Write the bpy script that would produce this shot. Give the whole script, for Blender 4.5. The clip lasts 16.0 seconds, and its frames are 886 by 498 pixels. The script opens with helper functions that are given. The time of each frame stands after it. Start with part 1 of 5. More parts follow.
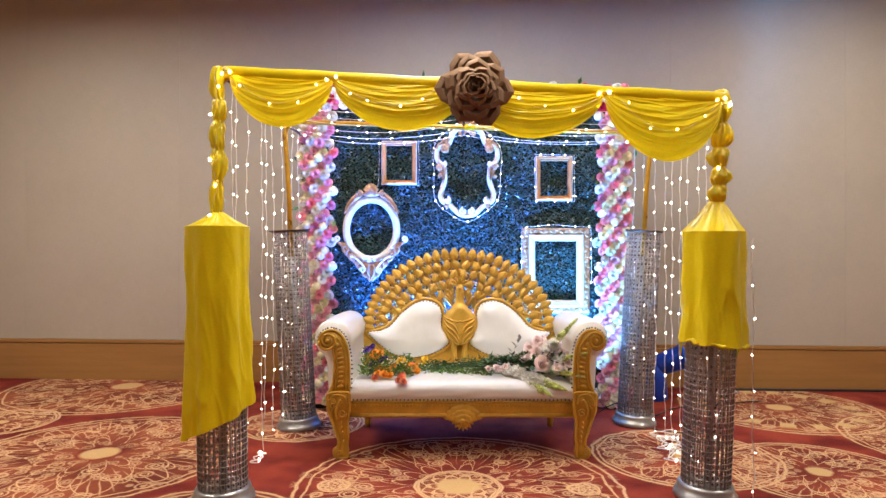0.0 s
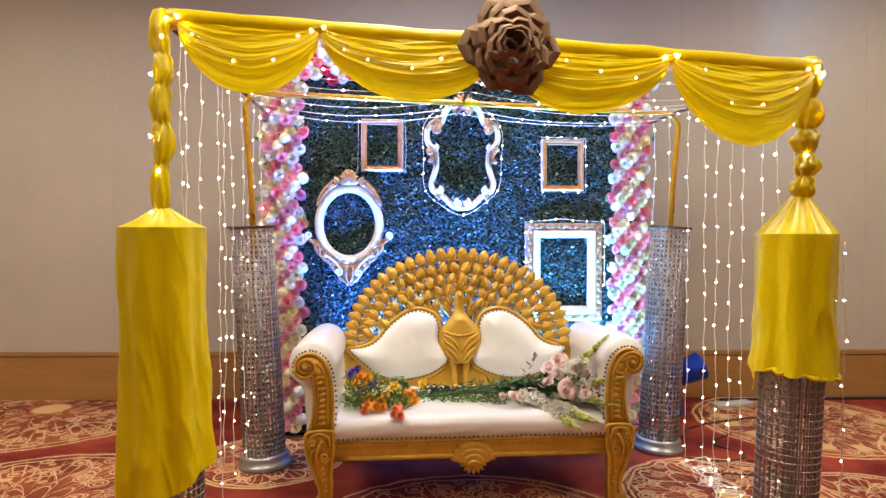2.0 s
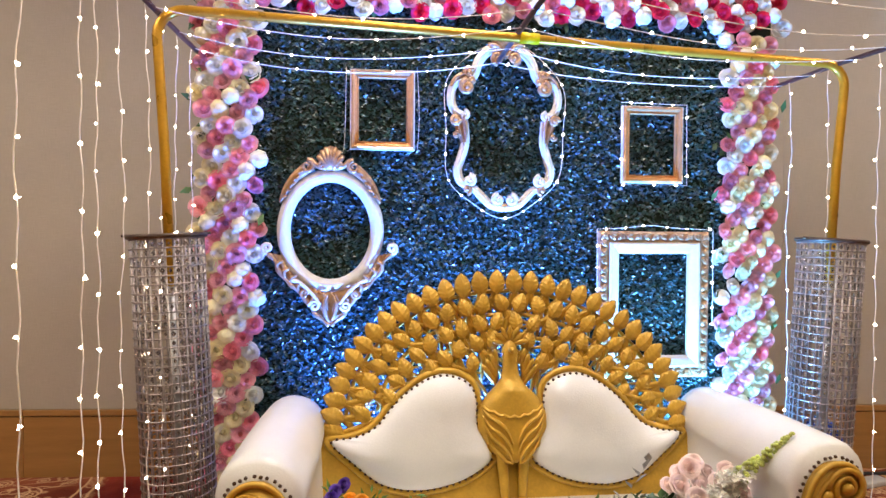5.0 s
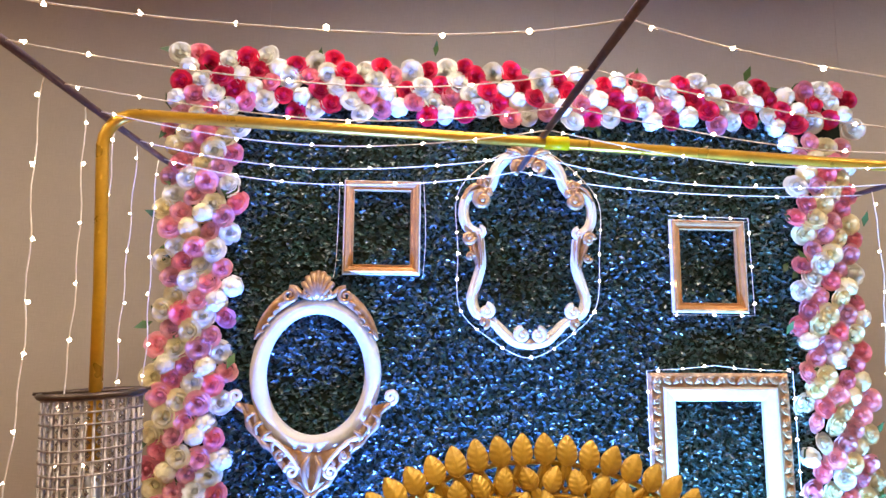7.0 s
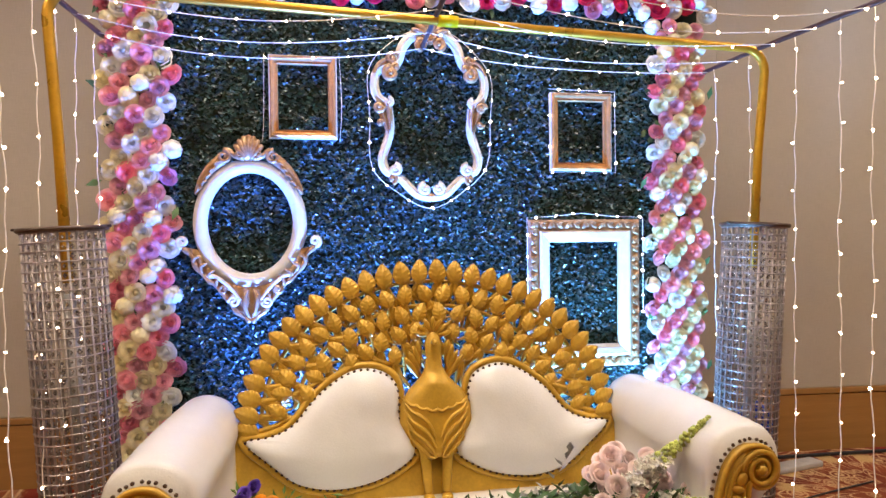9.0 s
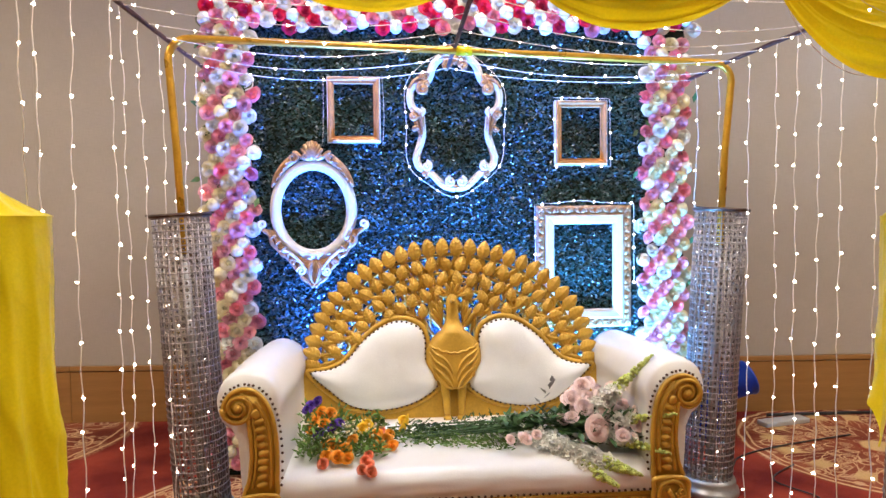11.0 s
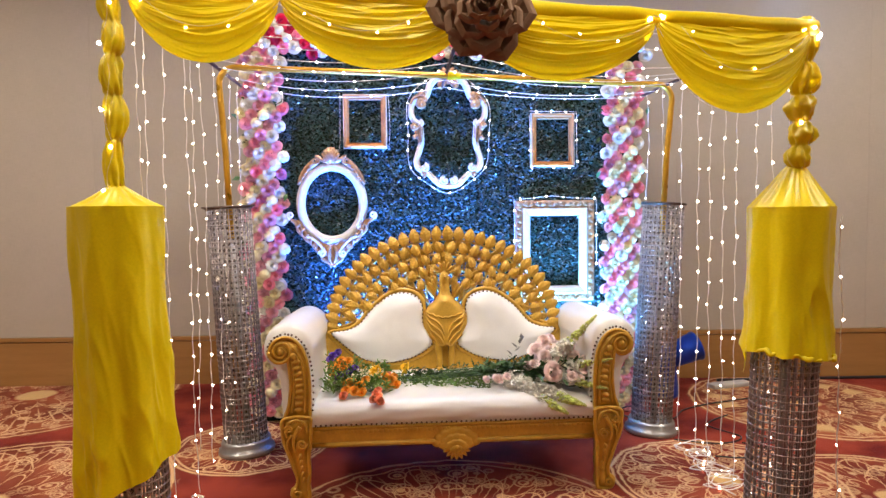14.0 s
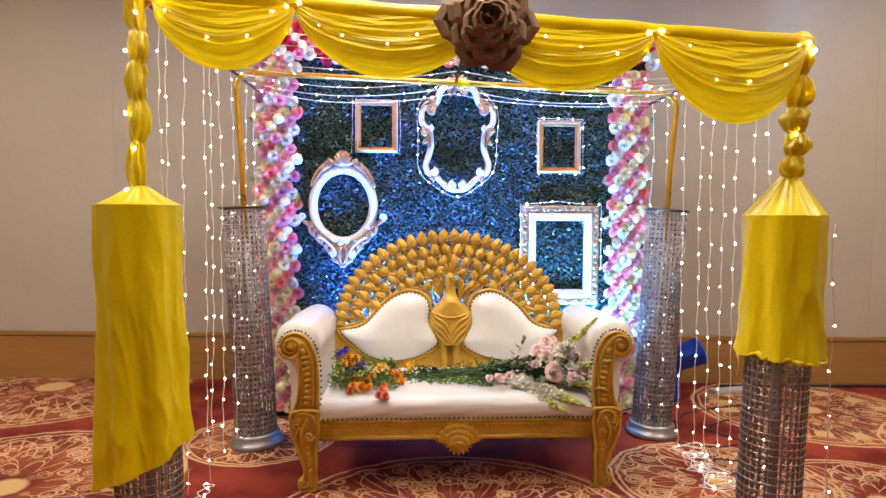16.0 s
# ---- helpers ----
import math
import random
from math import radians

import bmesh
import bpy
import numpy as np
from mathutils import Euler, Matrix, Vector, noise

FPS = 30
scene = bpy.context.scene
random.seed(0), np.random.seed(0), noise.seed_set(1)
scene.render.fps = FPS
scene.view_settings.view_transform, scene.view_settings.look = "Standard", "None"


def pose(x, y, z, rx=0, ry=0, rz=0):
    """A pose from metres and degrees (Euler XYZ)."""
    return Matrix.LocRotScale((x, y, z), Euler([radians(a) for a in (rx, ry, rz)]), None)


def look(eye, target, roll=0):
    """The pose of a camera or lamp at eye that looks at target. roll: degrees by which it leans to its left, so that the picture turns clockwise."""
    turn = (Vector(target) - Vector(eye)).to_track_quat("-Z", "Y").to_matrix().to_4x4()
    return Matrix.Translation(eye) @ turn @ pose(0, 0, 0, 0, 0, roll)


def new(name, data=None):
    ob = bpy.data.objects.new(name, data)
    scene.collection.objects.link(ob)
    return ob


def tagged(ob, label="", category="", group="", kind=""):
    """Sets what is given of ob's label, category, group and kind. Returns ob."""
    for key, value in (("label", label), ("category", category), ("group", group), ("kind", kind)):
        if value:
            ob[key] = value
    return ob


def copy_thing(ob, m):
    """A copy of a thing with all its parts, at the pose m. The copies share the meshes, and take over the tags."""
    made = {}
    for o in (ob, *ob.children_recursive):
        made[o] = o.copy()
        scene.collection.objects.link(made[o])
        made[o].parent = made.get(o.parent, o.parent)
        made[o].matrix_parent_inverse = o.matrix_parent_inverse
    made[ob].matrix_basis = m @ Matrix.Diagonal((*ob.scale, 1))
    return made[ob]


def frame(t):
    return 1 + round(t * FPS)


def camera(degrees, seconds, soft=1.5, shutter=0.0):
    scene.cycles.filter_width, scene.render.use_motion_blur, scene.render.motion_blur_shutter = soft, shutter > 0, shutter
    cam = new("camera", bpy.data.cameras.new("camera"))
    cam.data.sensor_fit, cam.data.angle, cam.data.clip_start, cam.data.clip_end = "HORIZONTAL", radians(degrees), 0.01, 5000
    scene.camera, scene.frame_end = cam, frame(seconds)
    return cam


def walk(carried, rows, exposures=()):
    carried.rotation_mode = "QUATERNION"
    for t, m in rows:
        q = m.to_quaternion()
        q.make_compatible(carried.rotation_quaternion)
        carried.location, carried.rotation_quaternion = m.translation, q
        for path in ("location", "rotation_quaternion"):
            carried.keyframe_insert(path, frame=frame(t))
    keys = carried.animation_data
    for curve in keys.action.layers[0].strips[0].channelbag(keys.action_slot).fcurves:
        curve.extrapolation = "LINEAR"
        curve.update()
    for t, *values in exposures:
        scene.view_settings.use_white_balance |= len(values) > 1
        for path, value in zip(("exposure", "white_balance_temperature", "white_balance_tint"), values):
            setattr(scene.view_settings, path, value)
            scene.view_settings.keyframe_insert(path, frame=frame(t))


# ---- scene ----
cam = camera(70.0, 16.0)
METRES, EYE, TILT, LEAN, TURN = 5.71, 1.39, 0.0, 0.0, 0.0
ROWS = [
    (0.0, 0.0, 0.0, 0.0, 0.0, -0.0, 0.0),
    (0.5, -0.0212, 0.0307, 0.0019, -1.01, -1.38, 0.46),
    (1.0, -0.0373, 0.0589, 0.0039, -2.62, -2.4, 0.24),
    (1.5, -0.0366, 0.0987, 0.0138, -2.97, -1.28, 0.28),
    (2.0, -0.0535, 0.1438, 0.0167, -4.56, -1.33, 0.0),
    (2.5, -0.077, 0.1857, 0.019, -4.73, -1.46, 0.2),
    (3.0, -0.0788, 0.2374, 0.0233, -3.94, -1.02, 0.18),
    (5.5, -0.0714, 0.4649, 0.0255, -6.74, -0.99, -0.49),
    (6.0, -0.0578, 0.4984, 0.0289, -5.92, -0.11, -1.12),
    (6.5, -0.054, 0.5242, 0.0391, -5.01, 3.07, -0.85),
    (7.0, -0.0555, 0.5215, 0.0528, -4.24, 8.21, -0.44),
    (7.5, -0.0413, 0.518, 0.0517, -7.65, 8.53, 0.38),
    (8.0, -0.0368, 0.5094, 0.0297, -9.29, 3.01, 1.09),
    (8.5, -0.0461, 0.4706, 0.0197, -10.16, -0.42, 0.84),
    (9.0, -0.0439, 0.4376, 0.0179, -9.83, -1.13, 0.55),
    (11.5, -0.0279, 0.269, 0.017, -3.78, -2.62, 0.58),
    (12.0, -0.0323, 0.2304, 0.0231, -3.58, -2.14, 0.44),
    (12.5, -0.052, 0.205, 0.0209, -3.52, -2.22, 0.54),
    (13.0, -0.0567, 0.187, 0.021, -3.58, -1.96, 0.31),
    (13.5, -0.0416, 0.1762, 0.0175, -3.96, -2.26, 0.48),
    (14.0, -0.0282, 0.1668, 0.0128, -4.12, -2.97, 0.6),
    (14.5, -0.0267, 0.1604, 0.014, -3.6, -2.84, 0.12),
    (15.0, -0.0281, 0.153, 0.0127, -3.01, -2.69, -0.04),
    (15.5, -0.0258, 0.1479, 0.0127, -3.04, -2.65, -0.14),
    (16.0, -0.0237, 0.1464, 0.0122, -2.99, -2.64, -0.31),
]
walk(cam, [(t, pose(0, 0, EYE, TILT, LEAN, TURN) @ pose(METRES * x, METRES * y, METRES * z, 90 + pitch, roll, yaw)) for t, x, y, z, yaw, pitch, roll in ROWS], [(0, -0.04, 6500, 10), (0.6, -0.08, 7200, 12), (3.2, -0.10, 6900, 8), (5.3, -0.32, 7100, 11), (7.5, -0.30, 7700, 13), (9.2, -0.40, 7700, 14), (11.3, -0.14, 6500, 10), (16, -0.12, 6900, 12)])

# ---- world and lamps ----
world = bpy.data.worlds.new("world")
scene.world = world
world.use_nodes = True
world.node_tree.nodes["Background"].inputs[0].default_value = (0.9, 0.75, 0.6, 1)
world.node_tree.nodes["Background"].inputs[1].default_value = 0.02


def area_lamp(name, place, size, watts, colour, spread=172):
    data = bpy.data.lights.new(name, "AREA")
    data.shape, data.size, data.size_y, data.energy, data.color, data.spread = "RECTANGLE", size[0], size[1], watts, colour, radians(spread)
    ob = new(name, data)
    ob.matrix_basis = pose(*place)
    return ob


def spot_lamp(name, place, target, watts, colour, angle, blend=0.9, radius=0.05):
    data = bpy.data.lights.new(name, "SPOT")
    data.energy, data.color, data.spot_size, data.spot_blend, data.shadow_soft_size = watts, colour, radians(angle), blend, radius
    ob = new(name, data)
    ob.matrix_basis = look(place, target)
    return ob


WARM = (1.0, 0.935, 0.85)
for lx in (-3.6, 0.0, 3.6):
    for ly, watts in ((-1.6, 5), (0.8, 17), (2.8, 76), (4.6, 62)):
        area_lamp("ceiling_lamp", (lx, ly, 4.06), (1.1, 0.5), watts * (0.86 if lx > 0 else 1.0), WARM)
spot_lamp("uplight_blue", (-0.32, 5.08, 0.10), (-0.12, 5.56, 1.45), 2700, (0.045, 0.18, 1.0), 88, 0.9)
spot_lamp("uplight_cyan", (1.02, 5.10, 0.10), (0.98, 5.56, 1.30), 1350, (0.09, 0.38, 1.0), 100, 0.95)

# ---- materials ----
def rgba(c):
    return (c[0], c[1], c[2], 1.0)


def stuff(name, colour, rough=0.6, metal=0.0, vary=0.15, scale=8.0, bump=0.0, bump_scale=40.0, piece=0.0, island=0.0, stretch=(1, 1, 1), coat=0.0, second=None, translucent=0.0, spec=0.5):
    """A principled material with coarse and fine variation, relief and a spread from piece to piece."""
    m = bpy.data.materials.new(name)
    m.use_nodes = True
    nt = m.node_tree
    N, L = nt.nodes, nt.links
    p = N["Principled BSDF"]
    tc = N.new("ShaderNodeTexCoord")
    mp = N.new("ShaderNodeMapping")
    mp.inputs["Scale"].default_value = stretch
    L.new(tc.outputs["Object"], mp.inputs[0])
    n1 = N.new("ShaderNodeTexNoise")
    n1.inputs["Scale"].default_value, n1.inputs["Detail"].default_value = scale, 4
    n2 = N.new("ShaderNodeTexNoise")
    n2.inputs["Scale"].default_value, n2.inputs["Detail"].default_value = bump_scale, 3
    L.new(mp.outputs[0], n1.inputs["Vector"])
    L.new(mp.outputs[0], n2.inputs["Vector"])
    mix = N.new("ShaderNodeMix")
    mix.data_type = "RGBA"
    lo = second or [c * (1 - vary) for c in colour]
    hi = colour if second else [min(1, c * (1 + vary)) for c in colour]
    mix.inputs[6].default_value, mix.inputs[7].default_value = rgba(lo), rgba(hi)
    ramp = N.new("ShaderNodeMapRange")
    ramp.inputs[1].default_value, ramp.inputs[2].default_value = 0.3, 0.7
    L.new(n1.outputs[0], ramp.inputs[0])
    L.new(ramp.outputs[0], mix.inputs[0])
    out = mix.outputs[2]
    fine = N.new("ShaderNodeHueSaturation")
    fr = N.new("ShaderNodeMapRange")
    fr.inputs[1].default_value, fr.inputs[2].default_value = 0.25, 0.75
    fr.inputs[3].default_value, fr.inputs[4].default_value = 1 - vary * 0.6, 1 + vary * 0.6
    L.new(n2.outputs[0], fr.inputs[0])
    L.new(fr.outputs[0], fine.inputs["Value"])
    L.new(out, fine.inputs["Color"])
    out = fine.outputs[0]
    for amount, node, sock in ((piece, "ShaderNodeObjectInfo", "Random"), (island, "ShaderNodeNewGeometry", "Random Per Island")):
        if amount:
            src = N.new(node)
            mr = N.new("ShaderNodeMapRange")
            mr.inputs[3].default_value, mr.inputs[4].default_value = 1 - amount, 1 + amount
            L.new(src.outputs[sock], mr.inputs[0])
            hs = N.new("ShaderNodeHueSaturation")
            L.new(mr.outputs[0], hs.inputs["Value"])
            L.new(out, hs.inputs["Color"])
            out = hs.outputs[0]
    L.new(out, p.inputs["Base Color"])
    rr = N.new("ShaderNodeMapRange")
    rr.inputs[3].default_value, rr.inputs[4].default_value = max(0.03, rough - 0.08), min(1, rough + 0.08)
    L.new(n1.outputs[0], rr.inputs[0])
    L.new(rr.outputs[0], p.inputs["Roughness"])
    p.inputs["Metallic"].default_value = metal
    p.inputs["Specular IOR Level"].default_value = spec
    if coat:
        p.inputs["Coat Weight"].default_value, p.inputs["Coat Roughness"].default_value = coat, 0.15
    if bump:
        b = N.new("ShaderNodeBump")
        b.inputs["Strength"].default_value, b.inputs["Distance"].default_value = bump, 0.004
        L.new(n2.outputs[0], b.inputs["Height"])
        L.new(b.outputs[0], p.inputs["Normal"])
    if translucent:
        t = N.new("ShaderNodeBsdfTranslucent")
        L.new(out, t.inputs[0])
        s = N.new("ShaderNodeMixShader")
        s.inputs[0].default_value = translucent
        L.new(p.outputs[0], s.inputs[1])
        L.new(t.outputs[0], s.inputs[2])
        L.new(s.outputs[0], N["Material Output"].inputs[0])
    return m


def glow(name, colour, strength):
    m = bpy.data.materials.new(name)
    m.use_nodes = True
    p = m.node_tree.nodes["Principled BSDF"]
    p.inputs["Base Color"].default_value = rgba(colour)
    p.inputs["Emission Color"].default_value = rgba(colour)
    p.inputs["Emission Strength"].default_value = strength
    return m


def clear(name, colour, rough=0.05):
    m = bpy.data.materials.new(name)
    m.use_nodes = True
    p = m.node_tree.nodes["Principled BSDF"]
    p.inputs["Base Color"].default_value = rgba(colour)
    p.inputs["Roughness"].default_value = rough
    p.inputs["Transmission Weight"].default_value = 0.75
    p.inputs["IOR"].default_value = 1.5
    return m


GOLD = stuff("gold_paint", (0.57, 0.33, 0.042), 0.42, 0.25, 0.14, 14, 0.22, 90, piece=0.08)
GOLD_POLE = stuff("gold_pole_paint", (0.60, 0.32, 0.03), 0.3, 0.5, 0.12, 10, 0.05, 60)
LEATHER = stuff("white_leatherette", (0.75, 0.735, 0.705), 0.33, 0, 0.04, 6, 0.18, 160, coat=0.2)
NAIL = stuff("nail_brass", (0.06, 0.03, 0.018), 0.5, 0.3, 0.2, 30)
YELLOW = stuff("yellow_satin", (0.79, 0.61, 0.006), 0.32, 0, 0.09, 3, 0.15, 120, translucent=0.18)
YELLOW_SHEER = stuff("yellow_sheer", (0.95, 0.72, 0.014), 0.33, 0, 0.08, 3, 0.12, 140, translucent=0.5)
PURPLE_BAR = stuff("bar_dark", (0.10, 0.06, 0.06), 0.4, 0.6, 0.2, 20)
WIRE_METAL = stuff("wire_metal", (0.33, 0.285, 0.265), 0.38, 0.7, 0.2, 30, piece=0.15)
RIM_METAL = stuff("rim_dark", (0.10, 0.07, 0.055), 0.4, 0.7, 0.2, 30)
BASE_METAL = stuff("base_grey", (0.33, 0.32, 0.31), 0.33, 0.7, 0.12, 12, 0.1, 60)
CRYSTAL = clear("crystal", (0.66, 0.60, 0.57), 0.14)
CORD = stuff("clear_cord", (0.85, 0.80, 0.74), 0.3, 0, 0.1, 30)
BULB = glow("bulb_glow", (1.0, 0.86, 0.68), 32)
CABLE = stuff("black_cable", (0.02, 0.02, 0.022), 0.45, 0, 0.2, 30)
BLUE = stuff("blue_plastic", (0.005, 0.05, 0.42), 0.38, 0, 0.12, 8, 0.1, 30)
HEDGE_BACK = stuff("hedge_backing", (0.006, 0.02, 0.008), 0.8, 0, 0.3, 20)
LEAF = stuff("boxwood_leaf", (0.013, 0.066, 0.070), 0.32, 0, 0.3, 2.2, 0, 40, island=0.6, spec=1.0)
PINK = stuff("pink_petal", (0.95, 0.46, 0.51), 0.6, 0, 0.2, 30, 0.1, 90, piece=0.18, translucent=0.3)
ROSE = stuff("deep_pink_petal", (0.94, 0.33, 0.40), 0.6, 0, 0.2, 30, 0.1, 90, piece=0.18, translucent=0.3)
RED = stuff("red_petal", (0.78, 0.03, 0.12), 0.6, 0, 0.2, 30, 0.1, 90, piece=0.2, translucent=0.15)
CREAM = stuff("cream_petal", (0.89, 0.81, 0.55), 0.65, 0, 0.1, 30, 0.1, 90, piece=0.1, translucent=0.3)
WHITE = stuff("white_petal", (0.88, 0.87, 0.80), 0.65, 0, 0.06, 30, 0.1, 90, piece=0.07, translucent=0.15)
BLUSH = stuff("blush_petal", (0.94, 0.74, 0.70), 0.6, 0, 0.12, 30, 0.1, 90, piece=0.15, translucent=0.15)
ORANGE = stuff("orange_petal", (0.86, 0.36, 0.03), 0.6, 0, 0.2, 30, 0.1, 90, piece=0.2, translucent=0.1)
CORAL = stuff("coral_petal", (0.85, 0.27, 0.14), 0.6, 0, 0.2, 30, 0.1, 90, piece=0.2)
VIOLET = stuff("violet_petal", (0.14, 0.06, 0.42), 0.6, 0, 0.2, 30, piece=0.2)
YELLOW_PETAL = stuff("yellow_petal", (0.85, 0.55, 0.03), 0.6, 0, 0.15, 30)
FERN = stuff("fern_green", (0.16, 0.29, 0.06), 0.55, 0, 0.25, 12, island=0.3)
GREEN = stuff("stem_green", (0.055, 0.125, 0.04), 0.5, 0, 0.3, 12, island=0.35)
LIME = stuff("bud_green", (0.46, 0.52, 0.13), 0.55, 0, 0.2, 20, island=0.3)
GREY_LEAF = stuff("dusty_leaf", (0.42, 0.42, 0.42), 0.55, 0, 0.15, 20, island=0.2)
FRAME_WHITE = stuff("white_gesso", (0.66, 0.62, 0.58), 0.45, 0, 0.06, 12, 0.15, 80)
FRAME_BRONZE = stuff("bronze_paint", (0.36, 0.165, 0.065), 0.36, 0.45, 0.35, 18, 0.3, 70, second=(0.55, 0.37, 0.22))
FRAME_COPPER = stuff("copper_paint", (0.60, 0.30, 0.12), 0.34, 0.4, 0.15, 14, 0.1, 70)
PAPER_GOLD = stuff("bronze_paper", (0.24, 0.138, 0.072), 0.5, 0.35, 0.15, 7, 0.08, 90, island=0.15)
WOOD = stuff("baseboard_wood", (0.37, 0.185, 0.055), 0.42, 0, 0.12, 3, 0.08, 40, stretch=(0.25, 1, 6), coat=0.1)
PLASTER = stuff("ceiling_paint", (0.75, 0.70, 0.63), 0.8, 0, 0.04, 2, 0.1, 60)


def wallcloth():
    m = stuff("wall_cloth", (0.468, 0.411, 0.322), 0.75, 0, 0.035, 1.4, 0.0, 8, piece=0.015)
    N, L = m.node_tree.nodes, m.node_tree.links
    tc = N.new("ShaderNodeTexCoord")
    hs = []
    for sc in ((260, 1, 14), (14, 1, 260)):
        mp = N.new("ShaderNodeMapping")
        mp.inputs["Scale"].default_value = sc
        L.new(tc.outputs["Object"], mp.inputs[0])
        nz = N.new("ShaderNodeTexNoise")
        nz.inputs["Scale"].default_value = 1.0
        L.new(mp.outputs[0], nz.inputs["Vector"])
        hs.append(nz.outputs[0])
    ad = N.new("ShaderNodeMath")
    L.new(hs[0], ad.inputs[0])
    L.new(hs[1], ad.inputs[1])
    b = N.new("ShaderNodeBump")
    b.inputs["Strength"].default_value, b.inputs["Distance"].default_value = 0.35, 0.002
    L.new(ad.outputs[0], b.inputs["Height"])
    p = N["Principled BSDF"]
    L.new(b.outputs[0], p.inputs["Normal"])
    mr = N.new("ShaderNodeMapRange")
    mr.inputs[1].default_value, mr.inputs[2].default_value, mr.inputs[3].default_value, mr.inputs[4].default_value = 0.6, 1.4, 0.93, 1.07
    L.new(ad.outputs[0], mr.inputs[0])
    h = N.new("ShaderNodeHueSaturation")
    L.new(p.inputs["Base Color"].links[0].from_socket, h.inputs["Color"])
    L.new(mr.outputs[0], h.inputs["Value"])
    L.new(h.outputs[0], p.inputs["Base Color"])
    return m


WALL = wallcloth()


def carpet():
    """Woven hotel carpet: line-drawn medallions in gold and orange on crimson."""
    m = bpy.data.materials.new("carpet")
    m.use_nodes = True
    nt = m.node_tree
    N, L = nt.nodes, nt.links

    def math_(op, a, b=None, c=None, clamp=False):
        n = N.new("ShaderNodeMath")
        n.operation, n.use_clamp = op, clamp
        for k, v in enumerate((a, b, c)):
            if v is None:
                continue
            if isinstance(v, (int, float)):
                n.inputs[k].default_value = v
            else:
                L.new(v, n.inputs[k])
        return n.outputs[0]

    def band(v, centre, half):
        """1 near the centre, 0 past half."""
        d = math_("ABSOLUTE", math_("SUBTRACT", v, centre))
        return math_("MULTIPLY_ADD", d, -1.6 / half, 1.6, clamp=True)

    def below(v, edge, soft):
        return math_("MULTIPLY_ADD", math_("SUBTRACT", edge, v), 1 / soft, 0.5, clamp=True)

    tc = N.new("ShaderNodeTexCoord")
    wob = N.new("ShaderNodeTexNoise")
    wob.inputs["Scale"].default_value = 7
    L.new(tc.outputs["Object"], wob.inputs["Vector"])
    sep = N.new("ShaderNodeSeparateXYZ")
    L.new(tc.outputs["Object"], sep.inputs[0])
    wv = math_("MULTIPLY_ADD", wob.outputs[0], 0.05, -0.025)
    X, Y = math_("ADD", sep.outputs[0], wv), math_("SUBTRACT", sep.outputs[1], wv)
    fill = lines = core = None
    cells = []
    for sc, lo in ((5.5, 0.30), (9.0, 0.33)):
        vor = N.new("ShaderNodeTexVoronoi")
        vor.inputs["Scale"].default_value = sc
        L.new(tc.outputs["Object"], vor.inputs["Vector"])
        for edge in (lo, lo * 0.55):
            cells.append(band(vor.outputs["Distance"], edge, 0.0075 * sc))
    curls = math_("MAXIMUM", math_("MAXIMUM", cells[0], cells[1]), math_("MULTIPLY", math_("MAXIMUM", cells[2], cells[3]), 0.75))

    def most(a, b):
        return b if a is None else math_("MAXIMUM", a, b)

    for cx, cy, R, k, dots, tone in MEDALLIONS:
        dx, dy = math_("SUBTRACT", X, cx), math_("SUBTRACT", Y, cy)
        r = math_("DIVIDE", math_("SQRT", math_("ADD", math_("MULTIPLY", dx, dx), math_("MULTIPLY", dy, dy))), R)
        th = math_("ARCTAN2", dy, dx)
        inside = below(r, 1.0, 0.03)
        w = 0.009 / R
        s1 = math_("ABSOLUTE", math_("SINE", math_("MULTIPLY", th, k / 2)))
        c1 = math_("ABSOLUTE", math_("COSINE", math_("MULTIPLY", th, k / 2)))
        some = None
        for a, b, src in ((0.20, 0.28, s1), (0.24, 0.16, s1), (0.42, 0.30, c1), (0.50, 0.16, c1), (0.62, 0.24, s1), (0.97, 0.0, s1), (0.92, -0.02, c1)):
            some = most(some, band(r, math_("MULTIPLY_ADD", src, b, a), w * (1.2 if b else 1.6)))
        some = most(some, math_("MULTIPLY", math_("MULTIPLY", curls, band(r, 0.58, 0.62)), 0.9))
        ray = math_("MULTIPLY_ADD", math_("ABSOLUTE", math_("SINE", math_("MULTIPLY", th, k * 2.5))), -2.6, 1.0, clamp=True)
        some = most(some, math_("MULTIPLY", ray, band(r, math_("MULTIPLY_ADD", s1, 0.2, 0.56), 0.20)))
        if dots:
            dd = math_("MULTIPLY", math_("GREATER_THAN", math_("COSINE", math_("MULTIPLY", th, k)), 0.1), band(r, 0.72, 0.12))
            core = most(core, math_("MULTIPLY", dd, 0.9))
        core = most(core, below(r, 0.13, 0.03))
        lines = most(lines, math_("MULTIPLY", some, inside))
        fill = most(fill, math_("MULTIPLY", math_("MULTIPLY", inside, tone), below(0.16, r, 0.03)))
    nz = N.new("ShaderNodeTexNoise")
    nz.inputs["Scale"].default_value, nz.inputs["Detail"].default_value = 2.6, 6
    L.new(tc.outputs["Object"], nz.inputs["Vector"])
    fz = N.new("ShaderNodeTexNoise")
    fz.inputs["Scale"].default_value, fz.inputs["Detail"].default_value = 240, 2
    L.new(tc.outputs["Object"], fz.inputs["Vector"])

    def blend(f, a, b):
        n = N.new("ShaderNodeMix")
        n.data_type = "RGBA"
        for k, v in ((0, f), (6, a), (7, b)):
            if isinstance(v, tuple):
                n.inputs[k].default_value = rgba(v)
            else:
                L.new(v, n.inputs[k])
        return n.outputs[2]

